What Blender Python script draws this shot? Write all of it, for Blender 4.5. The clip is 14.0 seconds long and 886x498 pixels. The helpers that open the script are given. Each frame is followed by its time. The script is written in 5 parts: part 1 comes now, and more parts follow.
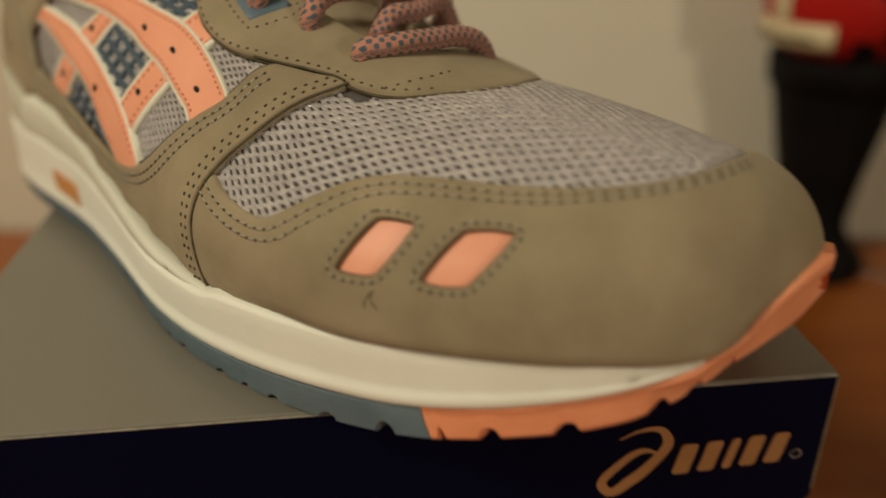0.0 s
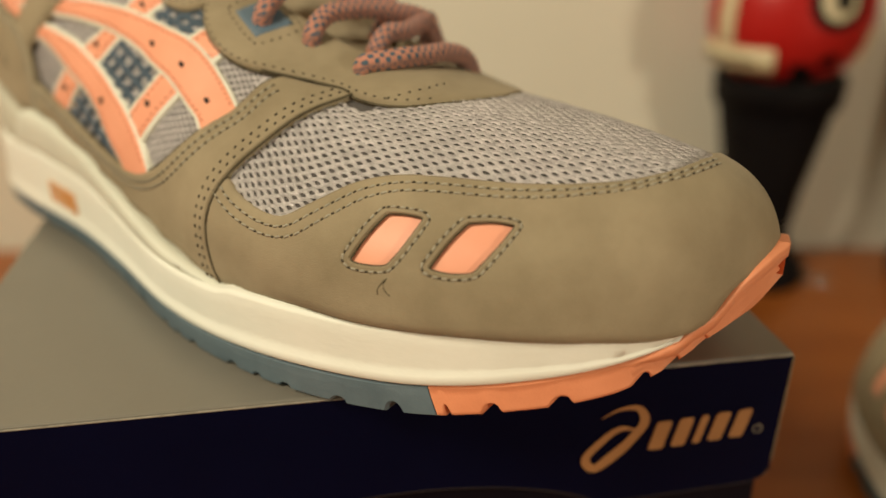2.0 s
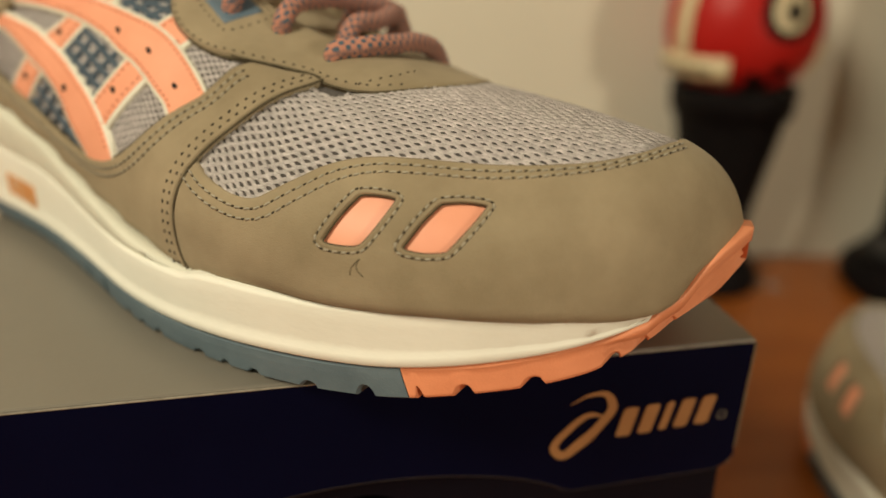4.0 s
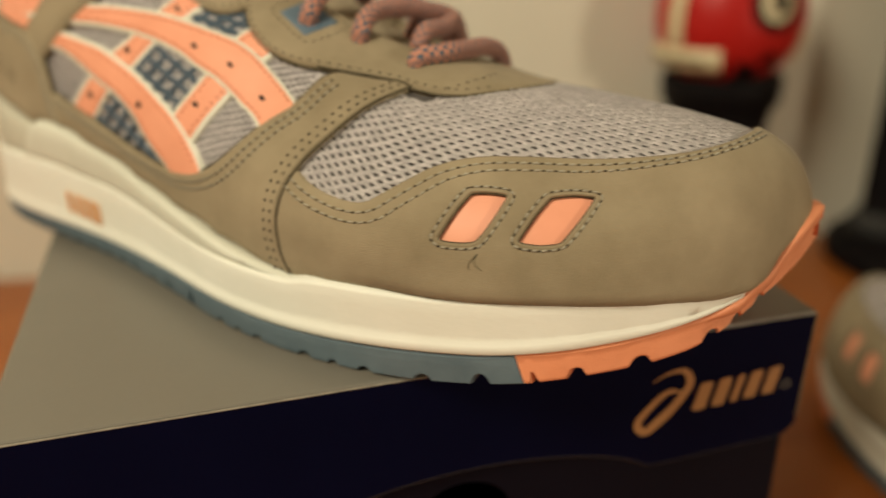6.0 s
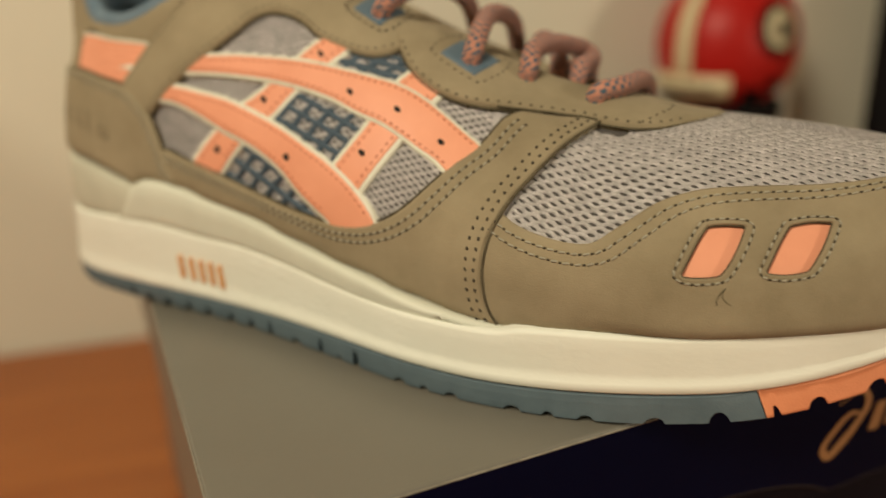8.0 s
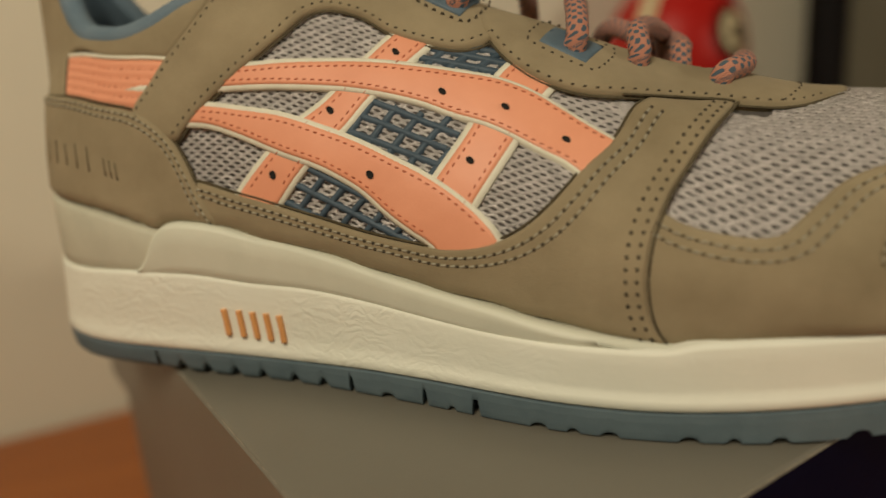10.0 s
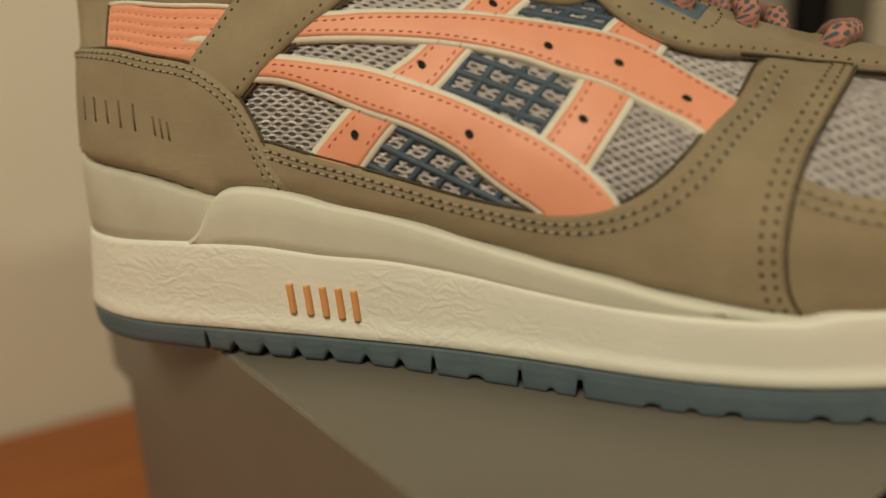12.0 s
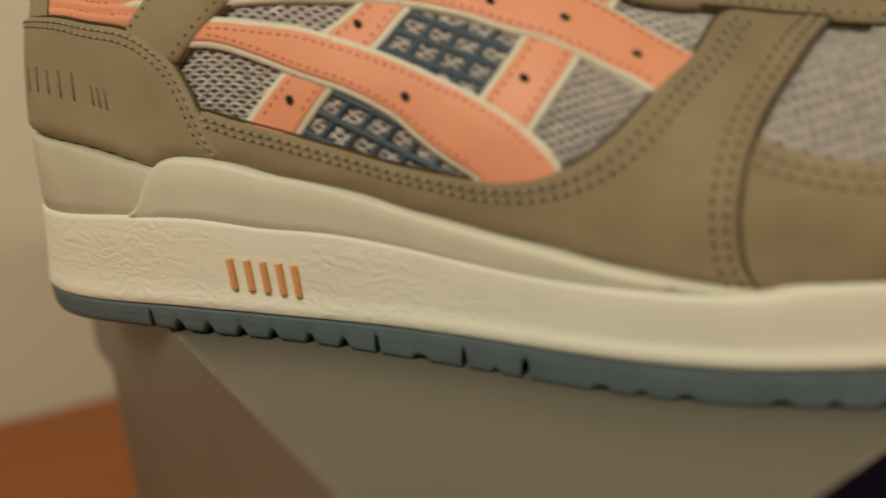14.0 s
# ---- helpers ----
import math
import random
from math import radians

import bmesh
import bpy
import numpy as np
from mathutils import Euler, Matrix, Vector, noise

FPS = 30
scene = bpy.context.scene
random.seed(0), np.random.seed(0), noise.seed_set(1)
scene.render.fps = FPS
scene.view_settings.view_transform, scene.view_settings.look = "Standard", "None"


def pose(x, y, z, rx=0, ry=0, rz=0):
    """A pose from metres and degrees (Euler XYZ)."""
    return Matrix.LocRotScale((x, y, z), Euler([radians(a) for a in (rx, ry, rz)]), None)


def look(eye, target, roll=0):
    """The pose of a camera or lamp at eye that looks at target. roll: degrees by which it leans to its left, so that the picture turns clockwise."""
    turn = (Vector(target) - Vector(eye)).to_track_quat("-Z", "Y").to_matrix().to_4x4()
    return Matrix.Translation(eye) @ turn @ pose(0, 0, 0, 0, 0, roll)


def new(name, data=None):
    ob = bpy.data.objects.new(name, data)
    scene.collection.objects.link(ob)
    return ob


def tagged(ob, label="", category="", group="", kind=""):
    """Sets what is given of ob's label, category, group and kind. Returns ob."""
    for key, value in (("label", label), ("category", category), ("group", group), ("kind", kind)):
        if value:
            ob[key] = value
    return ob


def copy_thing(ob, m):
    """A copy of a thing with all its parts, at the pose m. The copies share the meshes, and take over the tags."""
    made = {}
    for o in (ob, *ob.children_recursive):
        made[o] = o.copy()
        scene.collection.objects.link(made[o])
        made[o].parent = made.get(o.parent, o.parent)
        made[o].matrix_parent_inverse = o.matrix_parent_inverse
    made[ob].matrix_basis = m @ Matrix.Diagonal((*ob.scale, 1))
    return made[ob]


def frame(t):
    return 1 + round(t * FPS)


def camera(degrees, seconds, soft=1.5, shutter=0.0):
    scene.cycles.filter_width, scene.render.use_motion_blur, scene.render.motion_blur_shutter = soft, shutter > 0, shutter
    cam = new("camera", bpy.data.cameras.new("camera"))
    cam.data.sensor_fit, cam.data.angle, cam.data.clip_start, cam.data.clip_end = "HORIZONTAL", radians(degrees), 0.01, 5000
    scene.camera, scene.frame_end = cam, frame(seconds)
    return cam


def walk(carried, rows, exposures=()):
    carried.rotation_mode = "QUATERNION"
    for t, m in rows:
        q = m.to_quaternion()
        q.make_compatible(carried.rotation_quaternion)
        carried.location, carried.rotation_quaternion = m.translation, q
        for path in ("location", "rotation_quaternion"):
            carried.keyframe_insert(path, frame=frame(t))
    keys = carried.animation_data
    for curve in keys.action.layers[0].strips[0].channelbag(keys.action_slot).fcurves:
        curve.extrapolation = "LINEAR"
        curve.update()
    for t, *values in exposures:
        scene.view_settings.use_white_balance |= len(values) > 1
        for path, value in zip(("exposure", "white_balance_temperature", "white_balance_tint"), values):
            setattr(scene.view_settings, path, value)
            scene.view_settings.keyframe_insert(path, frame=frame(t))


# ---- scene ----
from mathutils.geometry import delaunay_2d_cdt

# A trainer on its shoe box, filmed from close by on a wooden table against a plain wall.
cam = camera(57.7, 14.0, soft=1.5, shutter=0.5)
PATH = [
    (0, (0.107, -0.145, 0.225), (0.283, 1.654, -0.63), -1.0),
    (0.5, (0.107, -0.168, 0.226), (0.366, 1.649, -0.567), -1.5),
    (1, (0.095, -0.163, 0.228), (0.392, 1.657, -0.547), 0.3),
    (1.5, (0.094, -0.162, 0.228), (0.406, 1.653, -0.552), 1.0),
    (2, (0.093, -0.161, 0.226), (0.403, 1.645, -0.576), 0.0),
    (2.5, (0.094, -0.161, 0.225), (0.423, 1.644, -0.57), 0.5),
    (3, (0.093, -0.163, 0.22), (0.426, 1.642, -0.575), 0.4),
    (3.2, (0.093, -0.163, 0.219), (0.442, 1.647, -0.558), 0.9),
    (5.3, (0.078, -0.166, 0.219), (0.581, 1.614, -0.542), -0.6),
    (5.5, (0.076, -0.165, 0.22), (0.584, 1.611, -0.548), -0.7),
    (6, (0.053, -0.164, 0.221), (0.586, 1.609, -0.535), -0.4),
    (6.5, (0.029, -0.158, 0.217), (0.625, 1.593, -0.542), -1.2),
    (7, (0.003, -0.153, 0.218), (0.697, 1.588, -0.48), -1.4),
    (7.5, (-0.008, -0.146, 0.219), (0.744, 1.58, -0.457), -1.6),
    (7.7, (-0.009, -0.14, 0.221), (0.74, 1.587, -0.455), -1.8),
    (9.8, (-0.041, -0.082, 0.21), (0.963, 1.54, -0.391), -4.6),
    (10, (-0.046, -0.078, 0.209), (0.989, 1.528, -0.383), -4.8),
    (10.5, (-0.053, -0.063, 0.201), (1.044, 1.506, -0.379), -4.0),
    (11, (-0.059, -0.054, 0.197), (1.077, 1.486, -0.383), -3.7),
    (11.5, (-0.066, -0.048, 0.198), (1.085, 1.479, -0.39), -3.0),
    (12, (-0.068, -0.048, 0.198), (1.103, 1.47, -0.375), -2.8),
    (12.5, (-0.071, -0.046, 0.199), (1.103, 1.471, -0.364), -3.1),
    (13, (-0.071, -0.045, 0.198), (1.094, 1.473, -0.383), -2.9),
    (13.5, (-0.067, -0.048, 0.193), (1.086, 1.492, -0.353), -3.6),
    (14, (-0.046, -0.054, 0.19), (1.027, 1.53, -0.395), -3.9),
]
EXPOSURES = [(0.0, -0.58), (0.5, 0.02), (1.0, 0.08), (1.6, 0.0), (3.2, -0.04), (6.0, -0.1), (7.7, -0.2), (10.0, -0.66), (11.0, -0.63), (13.0, -0.62), (14.0, -0.66)]
walk(cam, [(t, look(eye, target, roll)) for t, eye, target, roll in PATH], EXPOSURES)
cam.data.dof.use_dof = True
cam.data.dof.focus_distance = 0.178
cam.data.dof.aperture_fstop = 4.8

# ---- light: warm room lamps in the evening ----
world = bpy.data.worlds.new("room_air")
scene.world = world
world.use_nodes = True
world.node_tree.nodes["Background"].inputs[0].default_value = (1.0, 0.80, 0.55, 1)
world.node_tree.nodes["Background"].inputs[1].default_value = 0.05


def area_lamp(name, eye, target, size, watts, colour):
    data = bpy.data.lights.new(name, "AREA")
    data.shape, data.size, data.energy, data.color = "DISK", size, watts, colour
    ob = new(name, data)
    ob.matrix_world = look(eye, target)
    return ob


area_lamp("desk_lamp_light", (0.72, -0.85, 0.36), (-0.25, -0.59, 0.22), 0.14, 5.6, (1.0, 0.89, 0.66))
area_lamp("room_lamp_light", (-0.54, -0.34, 0.88), (0.05, 0.1, 0.1), 0.40, 10.8, (1.0, 0.888, 0.652))


# ---- materials ----
def material(name, colour, rough=0.6, metal=0.0, spec=0.5):
    m = bpy.data.materials.new(name)
    m.use_nodes = True
    b = m.node_tree.nodes["Principled BSDF"]
    b.inputs["Base Color"].default_value = (*colour, 1)
    b.inputs["Roughness"].default_value = rough
    b.inputs["Metallic"].default_value = metal
    b.inputs["Specular IOR Level"].default_value = spec
    return m


def node(m, kind, **inputs):
    n = m.node_tree.nodes.new(kind)
    for k, v in inputs.items():
        n.inputs[k.replace("_", " ")].default_value = v
    return n


def link(m, a, b):
    m.node_tree.links.new(a, b)


def bsdf(m):
    return m.node_tree.nodes["Principled BSDF"]


def mottle(m, low, high, scale, detail=6.0, rough=0.6, bump=0.0, fine=0.0, fine_scale=2000.0, stretch=(1, 1, 1), bump_distance=0.0006):
    """Colour that wanders between two tones, with coarse and fine relief."""
    co = node(m, "ShaderNodeTexCoord")
    mp = node(m, "ShaderNodeMapping")
    mp.inputs["Scale"].default_value = stretch
    link(m, co.outputs["Object"], mp.inputs[0])
    nz = node(m, "ShaderNodeTexNoise", Scale=scale, Detail=detail, Roughness=rough)
    link(m, mp.outputs[0], nz.inputs["Vector"])
    ramp = node(m, "ShaderNodeValToRGB")
    ramp.color_ramp.elements[0].position, ramp.color_ramp.elements[1].position = 0.3, 0.7
    ramp.color_ramp.elements[0].color, ramp.color_ramp.elements[1].color = (*low, 1), (*high, 1)
    link(m, nz.outputs["Fac"], ramp.inputs[0])
    link(m, ramp.outputs[0], bsdf(m).inputs["Base Color"])
    last = None
    for strength, sc in ((bump, scale * 4), (fine, fine_scale)):
        if strength:
            n2 = node(m, "ShaderNodeTexNoise", Scale=sc, Detail=3.0)
            link(m, mp.outputs[0], n2.inputs["Vector"])
            bp = node(m, "ShaderNodeBump", Strength=strength, Distance=bump_distance)
            link(m, n2.outputs["Fac"], bp.inputs["Height"])
            if last:
                link(m, last.outputs[0], bp.inputs["Normal"])
            last = bp
    if last:
        link(m, last.outputs[0], bsdf(m).inputs["Normal"])
    return ramp


NUBUCK = material("taupe_nubuck", (0.30, 0.26, 0.2), 0.92, spec=0.2)
mottle(NUBUCK, (0.240, 0.193, 0.121), (0.347, 0.285, 0.188), 42, bump=0.14, fine=0.24, fine_scale=2600)
bsdf(NUBUCK).inputs["Sheen Weight"].default_value = 0.05
bsdf(NUBUCK).inputs["Sheen Roughness"].default_value = 0.6

CORAL = material("coral_leather", (0.86, 0.36, 0.22), 0.46, spec=0.4)
mottle(CORAL, (0.80, 0.335, 0.205), (0.86, 0.375, 0.235), 70, fine=0.06, fine_scale=1500)
CORAL_RUBBER = material("coral_rubber", (0.86, 0.33, 0.16), 0.55)
mottle(CORAL_RUBBER, (0.74, 0.27, 0.13), (0.84, 0.325, 0.165), 90, fine=0.15, fine_scale=1800)
PIPING = material("cream_edging", (0.62, 0.58, 0.5), 0.6)
mottle(PIPING, (0.70, 0.68, 0.58), (0.80, 0.78, 0.67), 200, fine=0.2)
SLATE = material("slate_rubber", (0.09, 0.14, 0.17), 0.75, spec=0.2)
mottle(SLATE, (0.098, 0.138, 0.166), (0.132, 0.178, 0.208), 90, fine=0.15, fine_scale=1800)
TEAL = material("slate_blue_mesh", (0.05, 0.085, 0.13), 0.55)
mottle(TEAL, (0.040, 0.07, 0.105), (0.062, 0.10, 0.145), 150, fine=0.3)
EYELET = material("slate_blue_leather", (0.09, 0.14, 0.2), 0.55)
mottle(EYELET, (0.085, 0.135, 0.185), (0.115, 0.17, 0.225), 120, fine=0.15)
LINING = material("steel_blue_lining", (0.13, 0.19, 0.26), 0.85)
mottle(LINING, (0.12, 0.18, 0.24), (0.17, 0.235, 0.30), 120, fine=0.5, fine_scale=3500)
YARN = material("lilac_grey_yarn", (0.42, 0.39, 0.38), 0.30, metal=0.35, spec=0.8)
mottle(YARN, (0.40, 0.375, 0.37), (0.70, 0.655, 0.65), 500, bump=0.5, fine=0.6, fine_scale=3500)
UNDER = material("dark_mesh_backing", (0.09, 0.08, 0.075), 0.9)
mottle(UNDER, (0.06, 0.053, 0.05), (0.11, 0.098, 0.092), 900)
# brown for the shade painted along panel seams, also for the loose threads
SEAM_SHADE_THREAD = material("seam_shade_and_loose_thread", (0.07, 0.06, 0.04), 0.9, spec=0.1)
mottle(SEAM_SHADE_THREAD, (0.07, 0.057, 0.036), (0.12, 0.10, 0.065), 300)
# darker copy of the nubuck, for the shade in the debossed marks
SHADED_NUBUCK = material("shaded_nubuck", (0.2, 0.165, 0.115), 0.9, spec=0.2)
mottle(SHADED_NUBUCK, (0.135, 0.108, 0.068), (0.175, 0.142, 0.092), 90)
# dark stitches; beside pale thread they paint the shade in the needle holes
THREAD_AND_HOLES = material("dark_thread_and_needle_holes", (0.17, 0.15, 0.12), 0.7)
mottle(THREAD_AND_HOLES, (0.035, 0.026, 0.015), (0.07, 0.054, 0.033), 500)
PALE_THREAD = material("pale_grey_thread", (0.3, 0.29, 0.24), 0.7)
mottle(PALE_THREAD, (0.27, 0.245, 0.185), (0.40, 0.37, 0.29), 500)
CORAL_THREAD = material("dark_coral_thread", (0.62, 0.2, 0.1), 0.7)
mottle(CORAL_THREAD, (0.42, 0.115, 0.055), (0.54, 0.16, 0.08), 500)
# near-black that paints the shade inside the vent holes
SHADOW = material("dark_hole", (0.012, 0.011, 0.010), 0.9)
CUP_GREY = material("stone_grey_foam", (0.5, 0.47, 0.4), 0.6)
mottle(CUP_GREY, (0.485, 0.472, 0.385), (0.575, 0.56, 0.46), 60, fine=0.1)

# cream foam of the midsole, creased like leather
FOAM = material("cream_foam", (0.74, 0.7, 0.58), 0.62)
mottle(FOAM, (0.79, 0.80, 0.715), (0.85, 0.858, 0.78), 40, fine=0.1, fine_scale=1500)
SMOOTH_FOAM = material("smooth_cream_foam", (0.7, 0.67, 0.56), 0.5)
mottle(SMOOTH_FOAM, (0.64, 0.65, 0.555), (0.73, 0.735, 0.635), 45, bump=0.06, fine=0.08)
vor = node(FOAM, "ShaderNodeTexVoronoi", Scale=430.0)
vor.feature = "DISTANCE_TO_EDGE"
warp = node(FOAM, "ShaderNodeTexNoise", Scale=90.0, Detail=4.0)
fco = node(FOAM, "ShaderNodeTexCoord")
mix = node(FOAM, "ShaderNodeMixRGB", Fac=0.012)
link(FOAM, fco.outputs["Object"], warp.inputs["Vector"])
fmap = node(FOAM, "ShaderNodeMapping")
fmap.inputs["Scale"].default_value = (0.4, 0.4, 1.0)
link(FOAM, fco.outputs["Object"], fmap.inputs[0])
link(FOAM, fmap.outputs[0], mix.inputs[1])
link(FOAM, warp.outputs["Color"], mix.inputs[2])
link(FOAM, mix.outputs[0], vor.inputs["Vector"])
spot = node(FOAM, "ShaderNodeTexNoise", Scale=28.0, Detail=2.0)
link(FOAM, fco.outputs["Object"], spot.inputs["Vector"])
prod = node(FOAM, "ShaderNodeMath")
prod.operation = "MULTIPLY"
link(FOAM, vor.outputs["Distance"], prod.inputs[0])
patch = node(FOAM, "ShaderNodeMapRange")
patch.inputs["From Min"].default_value, patch.inputs["From Max"].default_value = 0.42, 0.62
link(FOAM, spot.outputs["Fac"], patch.inputs[0])
along = node(FOAM, "ShaderNodeSeparateXYZ")
link(FOAM, fco.outputs["Object"], along.inputs[0])
worn = node(FOAM, "ShaderNodeMapRange")  # the skin is creased from the heel to the arch
worn.inputs["From Min"].default_value, worn.inputs["From Max"].default_value = 0.20, 0.13
link(FOAM, along.outputs[0], worn.inputs[0])
both = node(FOAM, "ShaderNodeMath")
both.operation = "MULTIPLY"
link(FOAM, patch.outputs[0], both.inputs[0])
link(FOAM, worn.outputs[0], both.inputs[1])
link(FOAM, both.outputs[0], prod.inputs[1])
fb = node(FOAM, "ShaderNodeBump", Strength=0.30, Distance=0.0012)
pits = node(FOAM, "ShaderNodeTexNoise", Scale=600.0, Detail=4.0, Roughness=0.65)
link(FOAM, fmap.outputs[0], pits.inputs["Vector"])
skin = node(FOAM, "ShaderNodeMath")
skin.operation = "MULTIPLY_ADD"
skin.inputs[1].default_value = 0.22
link(FOAM, pits.outputs["Fac"], skin.inputs[0])
link(FOAM, prod.outputs[0], skin.inputs[2])
link(FOAM, skin.outputs[0], fb.inputs["Height"])
link(FOAM, fb.outputs[0], bsdf(FOAM).inputs["Normal"])

# rope lace: coral with rows of slate dots
LACE = material("coral_and_slate_rope", (0.7, 0.3, 0.2), 0.75)
uvn = node(LACE, "ShaderNodeUVMap")
sep = node(LACE, "ShaderNodeSeparateXYZ")
link(LACE, uvn.outputs[0], sep.inputs[0])


def math_node(m, op, a, b=None):
    n = m.node_tree.nodes.new("ShaderNodeMath")
    n.operation = op
    for i, s in enumerate((a, b)):
        if s is None:
            continue
        if isinstance(s, (int, float)):
            n.inputs[i].default_value = s
        else:
            link(m, s, n.inputs[i])
    return n.outputs[0]


su = math_node(LACE, "SINE", math_node(LACE, "MULTIPLY", sep.outputs[0], 2 * math.pi))
sv = math_node(LACE, "SINE", math_node(LACE, "MULTIPLY", sep.outputs[1], 2 * math.pi))
dots = math_node(LACE, "GREATER_THAN", math_node(LACE, "MULTIPLY", su, sv), 0.14)
lmix = node(LACE, "ShaderNodeMixRGB")
lmix.inputs[1].default_value = (0.60, 0.27, 0.19, 1)
lmix.inputs[2].default_value = (0.085, 0.13, 0.18, 1)
link(LACE, dots, lmix.inputs[0])
link(LACE, lmix.outputs[0], bsdf(LACE).inputs["Base Color"])
braid = math_node(LACE, "ABSOLUTE", math_node(LACE, "MULTIPLY",
    math_node(LACE, "SINE", math_node(LACE, "MULTIPLY", math_node(LACE, "ADD", sep.outputs[0], sep.outputs[1]), 4 * math.pi)),
    math_node(LACE, "SINE", math_node(LACE, "MULTIPLY", math_node(LACE, "SUBTRACT", sep.outputs[0], sep.outputs[1]), 4 * math.pi))))
lb = node(LACE, "ShaderNodeBump", Strength=0.6, Distance=0.0006)
link(LACE, braid, lb.inputs["Height"])
link(LACE, lb.outputs[0], bsdf(LACE).inputs["Normal"])

WALL = material("cream_wall_paint", (0.74, 0.7, 0.6), 0.85)
mottle(WALL, (0.74, 0.69, 0.57), (0.785, 0.735, 0.615), 5, bump=0.05, fine=0.08, fine_scale=300)
LID_GREY = material("silver_grey_card", (0.33, 0.32, 0.29), 0.42, spec=0.6)
mottle(LID_GREY, (0.158, 0.146, 0.120), (0.184, 0.171, 0.142), 9, fine=0.06, fine_scale=500)
NAVY = material("navy_card", (0.012, 0.012, 0.045), 0.6, spec=0.04)
mottle(NAVY, (0.0016, 0.0021, 0.0130), (0.0023, 0.0031, 0.0185), 15, fine=0.05, fine_scale=500)
BASE_CARD = material("dark_plum_card", (0.016, 0.012, 0.026), 0.65, spec=0.1)
mottle(BASE_CARD, (0.0026, 0.0021, 0.006), (0.0042, 0.0034, 0.009), 15, fine=0.05, fine_scale=500)
NAVY_EDGE = material("worn_navy_edge", (0.03, 0.028, 0.03), 0.8)
mottle(NAVY_EDGE, (0.006, 0.0055, 0.010), (0.028, 0.024, 0.022), 150)
BROWN_EDGE = material("scuffed_brown_edge", (0.2, 0.15, 0.09), 0.8)
mottle(BROWN_EDGE, (0.10, 0.075, 0.045), (0.28, 0.22, 0.13), 250)
CARD_EDGE = material("worn_card_edge", (0.4, 0.37, 0.31), 0.8)
mottle(CARD_EDGE, (0.17, 0.15, 0.12), (0.34, 0.31, 0.25), 300)
GOLD = material("ochre_print", (0.5, 0.26, 0.09), 0.5)
mottle(GOLD, (0.33, 0.165, 0.062), (0.40, 0.205, 0.08), 60)
GOLD_SOLE = material("orange_print", (0.75, 0.36, 0.12), 0.5)
mottle(GOLD_SOLE, (0.70, 0.33, 0.12), (0.78, 0.39, 0.15), 200)

# varnished wood of the table: long grain along x
WOOD = material("orange_varnished_wood", (0.42, 0.15, 0.045), 0.32)
ramp = mottle(WOOD, (0.34, 0.092, 0.014), (0.47, 0.150, 0.030), 3.2, detail=8, rough=0.62, stretch=(1.2, 14, 1))
wv = node(WOOD, "ShaderNodeTexNoise", Scale=30.0, Detail=4.0)
wm = node(WOOD, "ShaderNodeMapping")
wm.inputs["Scale"].default_value = (0.7, 9, 1)
wc = node(WOOD, "ShaderNodeTexCoord")
link(WOOD, wc.outputs["Object"], wm.inputs[0])
link(WOOD, wm.outputs[0], wv.inputs["Vector"])
wx = node(WOOD, "ShaderNodeMixRGB", Fac=0.35)
wx.blend_type = "MULTIPLY"
link(WOOD, ramp.outputs[0], wx.inputs[1])
link(WOOD, wv.outputs["Fac"], wx.inputs[2])
link(WOOD, wx.outputs[0], bsdf(WOOD).inputs["Base Color"])

RED = material("glossy_red_shell", (0.45, 0.012, 0.010), 0.42, spec=0.3)
mottle(RED, (0.42, 0.010, 0.008), (0.47, 0.014, 0.011), 20)
CREAM = material("cream_plastic", (0.66, 0.56, 0.36), 0.45)
mottle(CREAM, (0.60, 0.50, 0.31), (0.70, 0.60, 0.40), 30)
BLACK = material("black_plastic", (0.012, 0.010, 0.011), 0.5, spec=0.05)
mottle(BLACK, (0.006, 0.005, 0.006), (0.011, 0.009, 0.009), 25)
DARK_GREY = material("charcoal_cloth", (0.035, 0.034, 0.033), 0.9)
mottle(DARK_GREY, (0.028, 0.028, 0.027), (0.048, 0.047, 0.045), 40, fine=0.3)
OLIVE = material("olive_grey_board", (0.17, 0.16, 0.12), 0.7)
mottle(OLIVE, (0.15, 0.145, 0.105), (0.19, 0.18, 0.135), 12, fine=0.1, fine_scale=300)
CLEAR = material("clear_plastic", (0.95, 0.95, 0.95), 0.08)
bsdf(CLEAR).inputs["Transmission Weight"].default_value = 1.0


# ---- building helpers ----
def part(name, mesh, mat, parent=None, label=""):
    """One mesh object, under a thing or a part where one is given."""
    if isinstance(mesh, bmesh.types.BMesh):
        bm = mesh
        mesh = bpy.data.meshes.new(name)
        bm.to_mesh(mesh)
        bm.free()
    mesh.materials.append(mat)
    ob = new(name, mesh)
    if parent:
        ob.parent = parent
    return tagged(ob, label)


def mesh_from(verts, faces, smooth=True, uv=None):
    me = bpy.data.meshes.new("shape")
    me.from_pydata([tuple(map(float, v)) for v in verts], [], [tuple(map(int, f)) for f in faces])
    if smooth:
        me.polygons.foreach_set("use_smooth", [True] * len(me.polygons))
    if uv is not None:
        layer = me.uv_layers.new(name="UVMap")
        idx = np.zeros(len(me.loops), dtype=np.int32)
        me.loops.foreach_get("vertex_index", idx)
        layer.data.foreach_set("uv", np.asarray(uv, dtype=np.float32)[idx].ravel())
    me.update()
    return me


